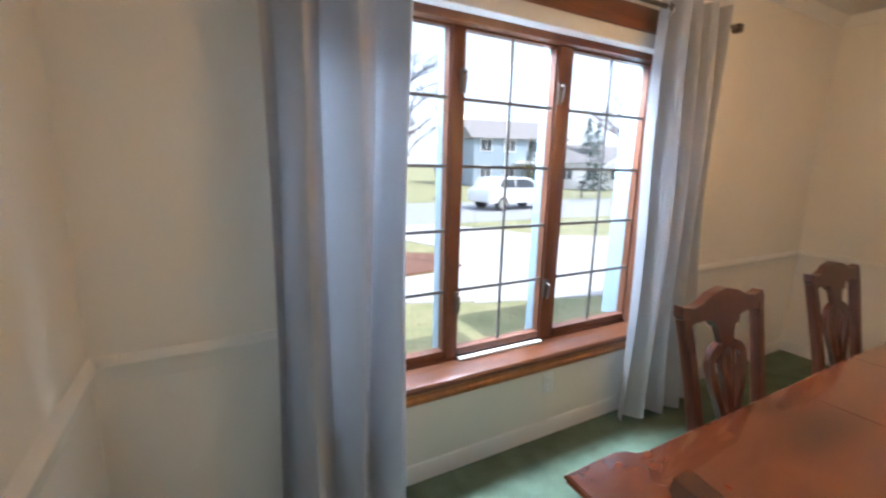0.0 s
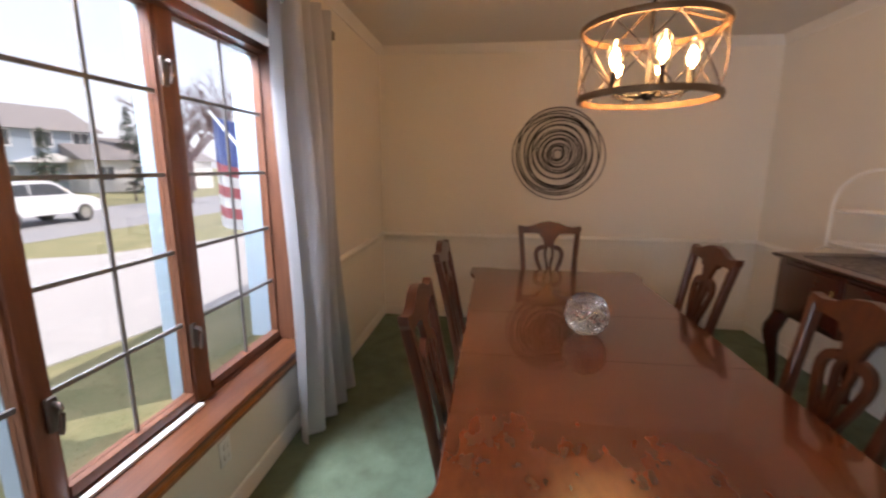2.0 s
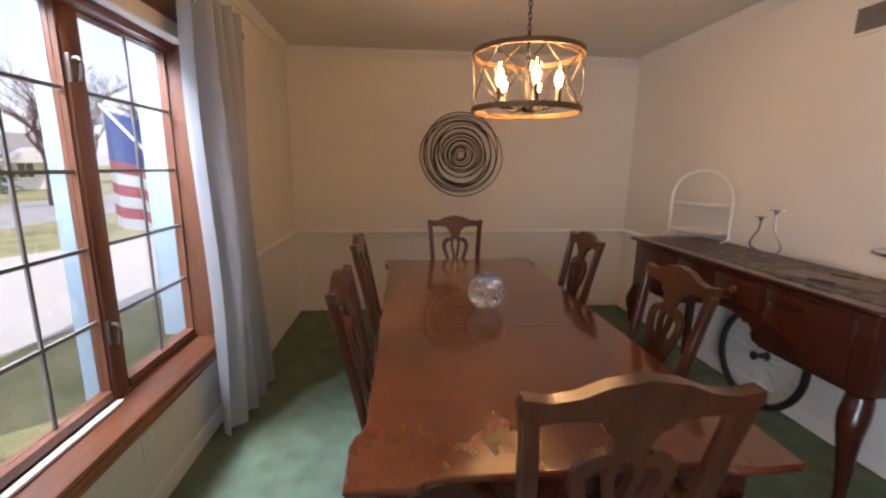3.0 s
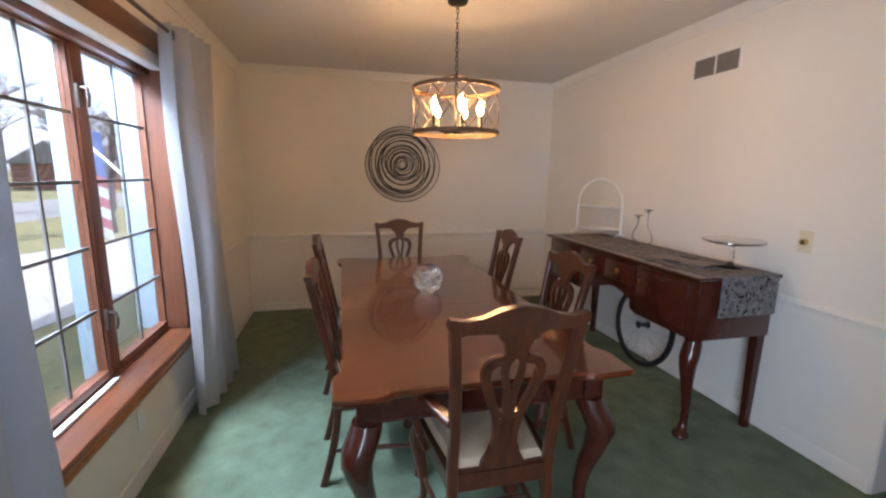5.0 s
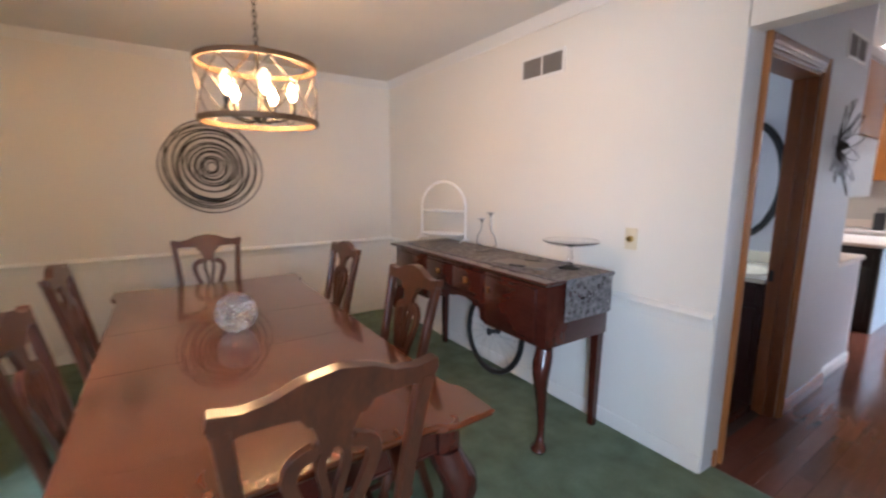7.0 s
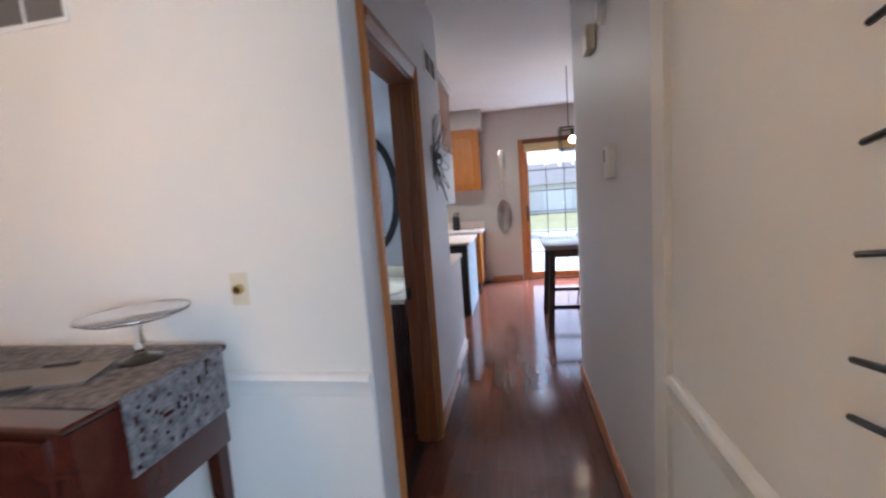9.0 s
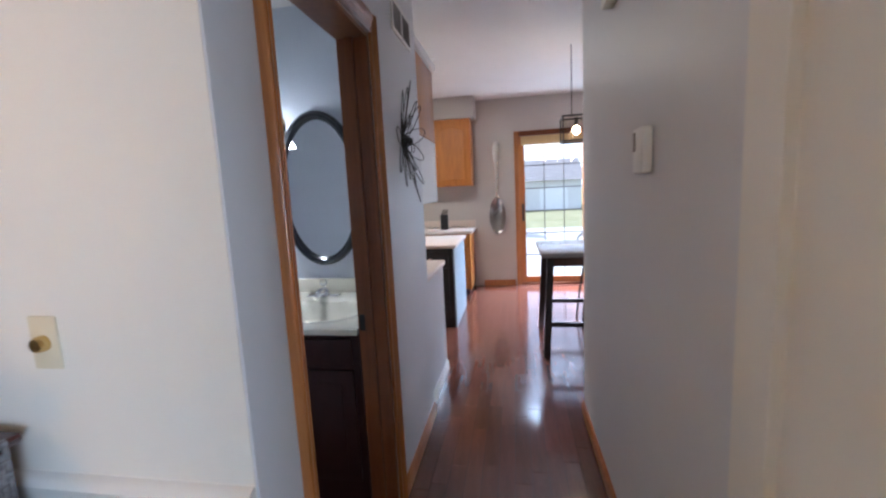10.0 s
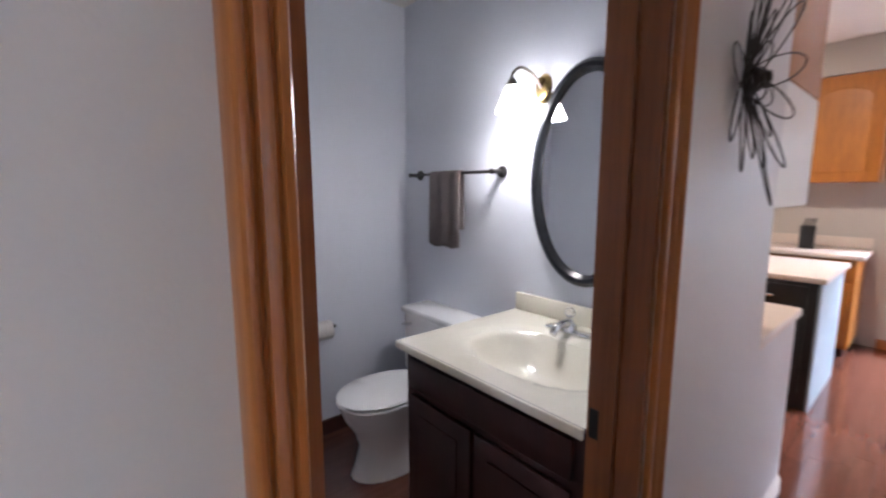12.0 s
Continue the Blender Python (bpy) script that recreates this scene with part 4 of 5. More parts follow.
grille("wall_vent", "x", 1.775, 2.155, 2.135, 2.29, S, 1, "white wall vent with grey slats below the ceiling")
grille("hall_vent", "y", -3.22, -2.86, 2.20, 2.36, H, -1, "grey return-air vent on the hall wall")
sw = thing("dimmer_switch", pose(1.245, S, 1.148), "ivory wall plate with a round dimmer knob", "switch")
part("plate", cube(-.036, .036, 0, .006, -.06, .06, bev=.003), IVORY, sw)
bm = bmesh.new()
tube(bm, [(0, .006, 0), (0, .018, 0), (0, .026, 0)], [.018, .018, .014], 18)
part("knob", bm, BRASS, sw, "gold dimmer knob")
ol_ = thing("wall_outlet", pose(1.66, N, .31), "white wall outlet under the window", "outlet")
part("plate", cube(-.035, .035, -.006, 0, -.057, .057, bev=.003), WHITEPL, ol_)
for z in (-.022, .022):
    part("socket", cube(-.014, .014, -.008, -.006, z - .014, z + .014, bev=.003), WHITEPL, ol_)
th = thing("thermostat", pose(R, -2.22, 1.525), "white wall thermostat with a small display", "thermostat")
part("body", cube(0, .03, -.05, .05, -.068, .068, bev=.006), WHITEPL, th)
part("display", cube(.028, .031, -.042, -.018, .0, .056), VENTGREY, th, smooth=False)
part("button", cube(.028, .031, -.02, .02, -.03, -.012, bev=.001), WHITEPL, th)
dc = thing("door_chime", pose(R, -2.62, 2.17), "ivory door chime box high on the hall wall", "door chime")
part("cover", cube(0, .045, -.07, .07, -.06, .06, bev=.006), IVORY, dc)
sd = thing("smoke_detector", pose(R, -2.33, 2.20), "white round smoke detector on the hall wall", "smoke detector")
bm = bmesh.new()
tube(bm, [(0, 0, 0), (.02, 0, 0), (.034, 0, 0)], [.055, .055, .042], 24)
part("cover", bm, WHITEPL, sd)

# wall decoration of black bars on the west wall
bd = thing("wall_rack", pose(W, -.68, 1.27), "black metal wall rack of slanted rods", "wall decoration")
# flat grey strips laid in as the rack's shadow on the wall
for y in (-.08, .0):
    part("shadow_strip", cube(.004, .012, y - .012, y + .012, -.35, .38, bev=.002), STEEL, bd)
for k, z in enumerate((.34, .2, .06, -.08, -.16, -.3)):
    bm = bmesh.new()
    tube(bm, [(.02, -.16, z - .02), (.045 if k % 2 else .03, .1, z + .03)], .005, 6)
    part("rod", bm, IRON, bd)

# ---- unseen slab over the house, added to keep sun out of wall gaps ----
wall("roof", [(-4.8, 4.7, K - .45, N + .5, 2.86, 2.98)], ROOFING, "unseen slab over the house, added to block the sun", category="roof")

# ---- bathroom doorway ----
dr = thing("door_1", pose(0, 0, 0), "honey oak door casing of the bathroom doorway", "door frame", kind="structure")
for nm, p, q, side in (("casing", (H, D0, 0), (H, D0, DT + .075), (0, 1, 0)), ("casing", (H, D1, 0), (H, D1, DT + .075), (0, -1, 0))):
    part(nm, casing(bmesh.new(), p, q, (-1, 0, 0), side, w=.052, t=.026), OAK, dr)
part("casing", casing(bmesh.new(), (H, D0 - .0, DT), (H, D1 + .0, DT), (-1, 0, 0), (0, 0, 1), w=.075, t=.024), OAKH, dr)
# jamb is coloured darker than the casing because it faces away from light
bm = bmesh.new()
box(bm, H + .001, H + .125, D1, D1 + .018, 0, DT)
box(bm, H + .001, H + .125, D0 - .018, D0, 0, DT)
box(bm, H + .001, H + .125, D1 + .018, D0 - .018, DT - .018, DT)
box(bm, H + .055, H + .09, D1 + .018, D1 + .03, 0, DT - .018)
part("jamb", bm, OAKSHADED, dr, "oak jamb, coloured darker as its shaded face", smooth=False)
sp = part("strike_plate", cube(H + .092, H + .118, D1 + .018, D1 + .021, .86, .93), IRON, dr, "dark strike plate", smooth=False)

# ---- bathroom ----
VX0, VX1, VY0, VY1, VZ = .915, 1.70, -3.195, -2.50, .86
van = thing("vanity_cabinet", pose(0, 0, 0), "dark mahogany bathroom vanity cabinet", "vanity")
part("body", cube(VX0 + .01, VX1 - .015, VY0, VY1 - .03, .0, VZ - .17), DARKWOOD, van, smooth=False)
for a, b in ((VX0 + .04, 1.30), (1.32, VX1 - .05)):
    d = part("door", cube(a, b, VY1 - .03, VY1 - .012, .12, VZ - .20, bev=.005), DARKWOOD, van)
    part("panel", cube(a + .06, b - .06, VY1 - .012, VY1 - .006, .18, VZ - .26, bev=.004), DARKWOOD, d)
part("rail", cube(VX0 + .01, VX1 - .015, VY1 - .055, VY1 - .03, VZ - .169, VZ - .03), DARKWOOD, van, smooth=False)
part("side_panel", cube(VX1 - .035, VX1 - .015, VY0, VY1 - .056, VZ - .169, VZ - .03), DARKWOOD, van, smooth=False)
part("drawer_front", cube(VX0 + .04, VX1 - .05, VY1 - .03, VY1 - .012, VZ - .17, VZ - .055, bev=.005), DARKWOOD, van)
top = thing("bathroom_sink", pose(0, 0, 0), "cream cultured marble vanity top with moulded basin", "sink")
bm = bmesh.new()
BXc, BYc = 1.27, -2.80
nx, ny = 36, 30
gv = []
for i in range(nx + 1):
    row = []
    for j in range(ny + 1):
        x, y = VX0 + (VX1 - VX0) * i / nx, VY0 + (VY1 - VY0) * j / ny
        r = (abs((x - BXc) / .27) ** 2.6 + abs((y - BYc) / .19) ** 2.6) ** (1 / 2.6)
        dip = .13 * (1 - min(r, 1) ** 3) if r < 1 else 0
        row.append(bm.verts.new((x, y, VZ - dip - (.004 if .98 < r < 1.2 else 0))))
    gv.append(row)
for i in range(nx):
    for j in range(ny):
        bm.faces.new((gv[i][j], gv[i + 1][j], gv[i + 1][j + 1], gv[i][j + 1]))
part("basin", bm, MARBLE, top)
bm = bmesh.new()
box(bm, VX0, VX1, VY1 - .001, VY1 + .012, VZ - .028, VZ, bev=.004)
box(bm, VX1 - .001, VX1 + .01, VY0, VY1 + .01, VZ - .028, VZ, bev=.004)
part("edge", bm, MARBLE, top)
part("backsplash", cube(VX0, VX1, VY0, VY0 + .022, VZ, VZ + .085, bev=.005), MARBLE, top)
bm = bmesh.new()
lathe(bm, [(.001, 0), (.028, 0), (.028, .006), (.018, .008), (.001, .006)], 18, (1.20, -2.74, VZ - .125))
part("drain", bm, CHROME, top)
fa = thing("faucet", pose(1.335, -3.07, VZ), "chrome faucet with clear acrylic knob", "faucet")
bm = bmesh.new()
box(bm, -.10, .10, -.025, .025, 0, .016, bev=.007)
lathe(bm, [(.001, 0), (.034, .01), (.03, .035), (.018, .045), (.014, .055), (.001, .056)], 16)
part("base", bm, CHROME, fa)
bm = bmesh.new()
tube(bm, smooth_pts([(0, 0, .03), (-.005, .05, .045), (-.01, .10, .04), (-.012, .125, .022)], 5), [.017] * 11 + [.014] * 5, 12)
part("spout", bm, CHROME, fa)
bm = bmesh.new()
ball(bm, (0, -.004, .083), .022, 10, 6)
part("knob", bm, CRYSTAL, fa, "clear faceted knob", smooth=False)

mi = thing("mirror", pose(1.36, -3.2, 1.48), "oval mirror in a thick black frame", "mirror")
n = 56
bm = bmesh.new()
rings = []
for j in range(n):
    a = 2 * math.pi * j / n
    c, s = math.cos(a), math.sin(a)
    rings.append([((.245 + o) * c, d, (.425 + o) * s) for o, d in ((-.022, .002), (-.022, .018), (-.006, .034), (.012, .036), (.028, .022), (.03, .002))])
loft(bm, rings, closed=True)
part("frame", bm, BLACKFRAME, mi)
bm = bmesh.new()
prism(bm, [(.235 * math.cos(2 * math.pi * j / n), .415 * math.sin(2 * math.pi * j / n)) for j in range(n)], lambda u, v: Vector((u, .004, v)), lambda u, v: Vector((u, .010, v)))
part("glass", bm, MIRRORM, mi, smooth=False)

sc = thing("wall_sconce", pose(1.59, -3.2, 1.86), "brass wall sconce with lit white glass shade", "wall lamp")
bm = bmesh.new()
prism(bm, [(.045 * math.cos(2 * math.pi * j / 24), .065 * math.sin(2 * math.pi * j / 24)) for j in range(24)], lambda u, v: Vector((u, .001, v)), lambda u, v: Vector((u * .7, .022, v * .75)))
part("back_plate", bm, BRASS, sc)
bm = bmesh.new()
tube(bm, smooth_pts([(0, .02, 0), (.01, .06, .05), (.03, .12, .075), (.05, .15, .05), (.052, .15, .02)], 5), .006, 8)
part("arm", bm, BRONZE, sc)
bm = bmesh.new()
lathe(bm, [(.001, .03), (.014, .028), (.022, .008), (.026, -.002), (.001, -.002)], 16, (.052, .15, 0))
part("fitter", bm, BRONZE, sc)
bm = bmesh.new()
lathe(bm, [(.024, 0), (.034, -.025), (.05, -.07), (.068, -.105), (.066, -.107), (.046, -.07), (.03, -.025), (.02, 0)], 24, (.052, .15, 0))
part("shade", bm, SCONCEGLASS, sc, "lit white glass bell shade")
lamp("sconce_light", "POINT", pose(1.642, -3.05, 1.78), 3.4, (1.0, 0.94, 0.86), radius=.04)

tb = thing("towel_bar", pose(0, 0, 0), "dark bronze towel bar on the bathroom wall", "towel bar")
bm = bmesh.new()
tube(bm, [(1.80, -3.13, 1.515), (2.50, -3.13, 1.515)], .008, 10)
part("bar", bm, IRON, tb)
for x in (1.82, 2.48):
    bm = bmesh.new()
    tube(bm, [(x, -3.2, 1.515), (x, -3.188, 1.515), (x, -3.18, 1.515), (x, -3.13, 1.515), (x, -3.118, 1.515)], [.03, .028, .012, .011, .014], 16)
    part("post", bm, IRON, tb)
bm = bmesh.new()
rings = []
for x in [2.04 + .24 * k / 14 for k in range(15)]:
    w = .004 * math.sin(k * 1.9 + x * 60)
    rings.append([(x, -3.13 + dy + w, z) for dy, z in ((.014, 1.12 + .006 * math.sin(x * 50)), (.024, 1.14), (.022, 1.30), (.018, 1.50), (.008, 1.53), (-.008, 1.53), (-.018, 1.50), (-.02, 1.22), (-.012, 1.22), (-.010, 1.49), (0, 1.525), (.010, 1.49), (.012, 1.3))])
loft(bm, rings)
solid("hand_towel", bm, TOWEL, "taupe terry hand towel hanging on the towel bar", "towel")

TCX = 2.17
to = thing("toilet", pose(TCX, -3.19, 0), "white porcelain toilet with closed lid", "toilet")
part("tank", cube(-.225, .225, 0, .19, .38, .725, bev=.02), PORCELAIN, to)
part("tank_lid", cube(-.235, .235, -.004, .205, .725, .762, bev=.012), PORCELAIN, to)
bm = bmesh.new()
tube(bm, [(.15, .19, .67), (.15, .215, .67), (.19, .222, .665)], .008, 8)
part("flush_lever", bm, CHROME, to)


def egg(w, l, y0, z, n=28):
    return [(w * math.sin(2 * math.pi * j / n) * (1 - .12 * math.cos(2 * math.pi * j / n)), y0 + l * (.5 - .5 * math.cos(2 * math.pi * j / n)), z) for j in range(n)]


bm = bmesh.new()
loft(bm, [egg(.135, .56, .10, 0), egg(.125, .52, .12, .05), egg(.115, .46, .15, .15), egg(.125, .46, .18, .24), egg(.165, .50, .19, .32), egg(.18, .52, .19, .385)])
part("bowl", bm, PORCELAIN, to)
part("seat", loft(bmesh.new(), [egg(.183, .525, .19, .388), egg(.188, .53, .19, .396), egg(.184, .526, .19, .405)]), PORCELAIN, to)
part("lid", loft(bmesh.new(), [egg(.182, .52, .19, .409), egg(.187, .528, .19, .418), egg(.176, .51, .195, .428), egg(.06, .2, .36, .431)]), PORCELAIN, to)
tp = thing("toilet_paper_holder", pose(2.635, -2.57, .66), "black holder with a white paper roll", "paper holder")
bm = bmesh.new()
tube(bm, [(0, -.09, 0), (-.05, -.09, 0), (-.06, -.08, 0), (-.06, .07, 0)], .007, 8)
part("arm", bm, IRON, tp)
bm = bmesh.new()
tube(bm, [(-.06, -.055, -.008), (-.06, .05, -.008)], .052, 20)
part("paper_roll", bm, SHADE, tp, "white paper roll")
wall("floor_bath", [(H + .126, 2.635, -3.2, S - .125, -.01, .002)], FLOORWOOD, "dark wood-look bathroom floor", category="floor")
wall("baseboard_bath", [(2.62, 2.635, -3.2, S - .125, .002, .09)], DARKWOOD, "dark bathroom baseboard", category="trim")

# ---- wire flower on the hall wall ----
fl = thing("wall_flower", pose(H, -2.89, 1.685), "dark wire flower sculpture on the hall wall", "wall art")
for k in range(20):
    a = 2 * math.pi * k / 20 + .1
    L = (.30, .24, .19)[k % 3]
    w = .035
    ca, sa = math.cos(a), math.sin(a)
    bm = bmesh.new()
    pts = []
    for j in range(16):
        q = 2 * math.pi * j / 16
        u, v = L * (.5 - .5 * math.cos(q)), w * math.sin(q)
        pts.append((-.012 - .10 * (u / L) * (.8 if k % 2 else .25), (u * ca - v * sa) * .62, u * sa + v * ca))
    tube(bm, pts, .0022, 5, closed=True, up=(1, 0, 0))
    part("petal", bm, WIRE, fl)
for k in range(5):
    bm = bmesh.new()
    r = .012 + .007 * k
    tube(bm, [(-.02 - .01 * (4 - k), r * math.cos(a), r * math.sin(a)) for a in [2 * math.pi * j / 14 for j in range(14)]], .004, 5, closed=True, up=(1, 0, 0))
    part("coil", bm, WIRE, fl)

# ---- kitchen ----
wall("half_wall", [(.80, .93, -4.05, -3.35, 0, .85)], GREY, "grey half wall carrying the counter")
profile_run("baseboard_half_wall", [(0, 0), (.014, 0), (.014, .06), (.006, .08), (0, .084)], [((.80, -3.35), (.80, -4.05), (-1, 0))], TRIM, "white baseboard", "trim")


def counter(name, x0, x1, y0, y1, z, label):
    return solid(name, cube(x0, x1, y0, y1, z - .04, z, bev=.010, seg=3), COUNTER, label, "worktop")


counter("worktop", .79, 2.6, -4.12, -3.36, .89, "pinkish-white laminate worktop on the half wall")
bc = thing("base_cabinet", pose(0, 0, 0), "honey oak base cabinets behind the half wall", "cabinet")
part("body", cube(.94, 2.6, -4.04, -3.48, .0, .85), OAKCAB, bc, smooth=False)
isl = thing("kitchen_island", pose(0, 0, 0), "black kitchen island with drawers", "kitchen island")
part("body", cube(.87, 2.2, -5.95, -5.10, .0, .85, bev=.004), BLACK, isl)
part("end_panel", cube(.855, .87, -5.97, -5.08, .0, .85), OUTERJ, isl, "pale grey end panel", smooth=False)
for a, b in ((.92, 1.30), (1.32, 1.74), (1.76, 2.16)):
    d = part("drawer", cube(a, b, -5.10, -5.085, .66, .82, bev=.004), BLACK, isl)
    bm = cube((a + b) / 2 - .02, (a + b) / 2 + .02, -5.085, -5.06, .73, .75, bev=.006)
    part("knob", bm, CHROME, d)
    part("door", cube(a, b, -5.10, -5.085, .1, .64, bev=.004), BLACK, isl)
counter("island_top", .83, 2.25, -6.0, -5.05, .89, "pinkish-white laminate island top")
sbk = thing("base_cabinet", pose(0, 0, 0), "honey oak base cabinet beside the patio door", "cabinet")
part("body", cube(.83, 3.2, K + .01, K + .62, .09, .86), OAKCAB, sbk, smooth=False)
part("toe_kick", cube(.86, 3.2, K + .01, K + .56, .0, .09), DARKWOOD, sbk, smooth=False)
for a, b in ((.86, 1.30), (1.32, 1.76), (1.78, 2.22)):
    part("door", cube(a, b, K + .62, K + .64, .12, .66, bev=.006), OAKCAB, sbk)
    part("drawer", cube(a, b, K + .62, K + .64, .69, .84, bev=.006), OAKCAB, sbk)
counter("worktop", .79, 3.2, K + .004, K + .66, .90, "pinkish-white laminate worktop by the patio door")
wall("backsplash", [(.80, 3.2, K + .001, K + .02, .904, 1.0)], COUNTER, "laminate upstand", category="trim")
uc = thing("wall_cabinet", pose(0, 0, 0), "honey oak wall cabinet with arched door panel", "cabinet")
part("body", cube(.795, 2.4, K + .004, K + .33, 1.50, 2.42), OAKCAB, uc, smooth=False)
for a, b in ((.80, 1.34), (1.36, 1.88), (1.90, 2.40)):
    d = part("door", cube(a, b, K + .33, K + .35, 1.505, 2.40, bev=.006), OAKCAB, uc)
    w = (b - a)
    out = [(a + .07, 1.58), (b - .07, 1.58), (b - .07, 2.22)] + [((a + b) / 2 + (w / 2 - .07) * math.cos(t), 2.22 + .09 * math.sin(t)) for t in [math.pi * j / 10 for j in range(1, 10)]] + [(a + .07, 2.22)]
    bm = bmesh.new()
    prism(bm, out, lambda u, v: Vector((u, K + .35, v)), lambda u, v: Vector((u + .02 * (1 if u < (a + b) / 2 else -1), K + .358, v + (.015 if v < 2 else -.015))))
    part("raised_panel", bm, OAKCAB, d, smooth=False)
tc = thing("tall_cabinet", pose(0, 0, 0), "honey oak wall cabinet above the half wall", "cabinet")
part("body", cube(.80, 1.15, -4.0, -3.36, 1.80, 2.30, bev=.004), OAKCAB, tc)
part("crown", cube(.775, 1.17, -4.03, -3.352, 2.30, 2.36, bev=.015), TRIM, tc, "white crown moulding")
rh = thing("range_hood", pose(0, 0, 0), "white under-cabinet hood in the kitchen", "range hood")
part("body", cube(.80, 1.15, -4.0, -3.36, 1.36, 1.795, bev=.01), WHITEPL, rh)
kb = thing("knife_block", pose(1.22, K + .30, .90, 0, 0, 10), "black knife block on the worktop", "knife block")
part("block", cube(-.055, .055, -.08, .08, 0, .21, bev=.006), BLACK, kb)
for k in range(3):
    bm = bmesh.new()
    tube(bm, [(-.03 + .03 * k, .02, .205), (-.05 + .03 * k, .06, .28)], .008, 6)
    part("handle", bm, BLACK, kb)
spn = thing("giant_spoon", pose(.47, K, 0), "oversized polished steel spoon hanging on the wall", "wall decoration")
bm = bmesh.new()
rings = []
for z, w, d in ((2.10, .035, .012), (2.06, .055, .014), (1.95, .05, .014), (1.75, .036, .014), (1.50, .026, .016), (1.36, .024, .02), (1.30, .04, .03)):
    rings.append([(w * math.cos(q), .012 + d * .5 + d * .5 * math.sin(q), z) for q in [2 * math.pi * j / 12 for j in range(12)]])
loft(bm, rings)
part("handle", bm, STEEL, spn)
bm = bmesh.new()
nr = 10
gv = []
for i in range(nr + 1):
    r = i / nr
    gv.append([bm.verts.new((.12 * max(r, .01) * math.cos(q), .015 + .055 * r * r, 1.05 + .27 * max(r, .01) * math.sin(q))) for q in [2 * math.pi * j / 28 for j in range(28)]])
for i in range(nr):
    for j in range(28):
        bm.faces.new((gv[i][j], gv[i][(j + 1) % 28], gv[i + 1][(j + 1) % 28], gv[i + 1][j]))
bmesh.ops.solidify(bm, geom=bm.faces[:], thickness=.006)
part("bowl", bm, STEEL, spn, "shiny dished bowl")

# patio door
pd = thing("door_2", pose(0, 0, 0), "oak-framed glazed patio door with grid", "patio door", kind="structure")
part("casing", casing(bmesh.new(), (PX1, K, 0), (PX1, K, PZ + .07), (0, 1, 0), (1, 0, 0)), OAK, pd)
part("casing", casing(bmesh.new(), (PX0, K, 0), (PX0, K, PZ + .07), (0, 1, 0), (-1, 0, 0)), OAK, pd)
part("casing", casing(bmesh.new(), (PX1, K, PZ), (PX0, K, PZ), (0, 1, 0), (0, 0, 1)), OAKH, pd)
part("valance", cube(PX0 + .03, PX1 - .03, K - .03, K + .012, 2.03, PZ - .005, bev=.01), BAMBOO, pd, "rolled bamboo shade")
part("threshold", cube(PX0, PX1, K - .15, K, -.005, .035, bev=.005), OAKH, pd)
pm = (PX0 + PX1) / 2
for a, b, yy in ((PX0, pm + .04, K - .11), (pm - .04, PX1, K - .06)):
    bm = bmesh.new()
    for q in ((a, a + .075, .035, PZ), (b - .075, b, .035, PZ), (a + .075, b - .075, .035, .12), (a + .075, b - .075, PZ - .09, PZ)):
        box(bm, q[0], q[1], yy - .02, yy + .02, q[2], q[3])
    lf = part("leaf", bm, OAK, pd, smooth=False)
    g = part("pane", cube(a + .075, b - .075, yy - .003, yy + .003, .12, PZ - .09), GLASSY, lf, smooth=False)
    g.visible_shadow = False
    for k in range(1, 3):
        x = a + .075 + (b - a - .15) * k / 3
        part("muntin", cube(x - .006, x + .006, yy + .004, yy + .012, .12, PZ - .09), MUNTIN, lf, smooth=False)
    for k in range(1, 6):
        z = .12 + (PZ - .21) * k / 6
        part("muntin", cube(a + .075, b - .075, yy + .0035, yy + .0125, z - .007, z + .007), MUNTIN, lf, smooth=False)
part("pull", cube(PX1 - .055, PX1 - .025, K - .04, K - .015, .95, 1.2, bev=.006), IRON, pd)

# counter-height kitchen table, chair, pendant
kt = thing("kitchen_table", pose(0, 0, 0), "counter-height kitchen table with dark splayed legs", "table")
part("tabletop", cube(-1.15, .02, -5.15, -4.30, .85, .89, bev=.006), TABLEGREY, kt, "grey-brown plank top")
part("frame", cube(-1.08, -.05, -5.08, -4.37, .77, .85), MAHOG, kt, smooth=False)
LEGS = [(-.06, -4.40, .03, .05), (-.06, -5.05, .03, -.05), (-1.07, -4.40, -.03, .05), (-1.07, -5.05, -.03, -.05)]
for x, y, dx, dy in LEGS:
    bm = bmesh.new()
    loft(bm, [[(x + u + dx * k, y + v + dy * k, z) for u, v in ((-.028, -.028), (.028, -.028), (.028, .028), (-.028, .028))] for z, k in ((.85, 0), (0, 1.6))])
    part("leg", bm, IRON, kt, smooth=False)
for (p, q) in (((-.03, -4.34), (-1.10, -4.34)), ((-.03, -5.11), (-1.10, -5.11))):
    part("footrest", cube(min(p[0], q[0]), max(p[0], q[0]), p[1] - .016, p[1] + .016, .26, .30, bev=.004), IRON, kt)
kc = thing("counter_stool", pose(-.62, -5.30, 0), "black wrought metal counter stool at the kitchen table", "stool")
bm = bmesh.new()
lathe(bm, [(.001, .60), (.18, .60), (.19, .615), (.17, .63), (.001, .632)], 20)
part("seat", bm, IRON, kc)
for sx in (-1, 1):
    for sy in (-1, 1):
        bm = bmesh.new()
        tube(bm, [(sx * .13, sy * .13, .60), (sx * .17, sy * .17, .3), (sx * .2, sy * .2, 0)], .011, 8)
        part("leg", bm, IRON, kc)
bm = bmesh.new()
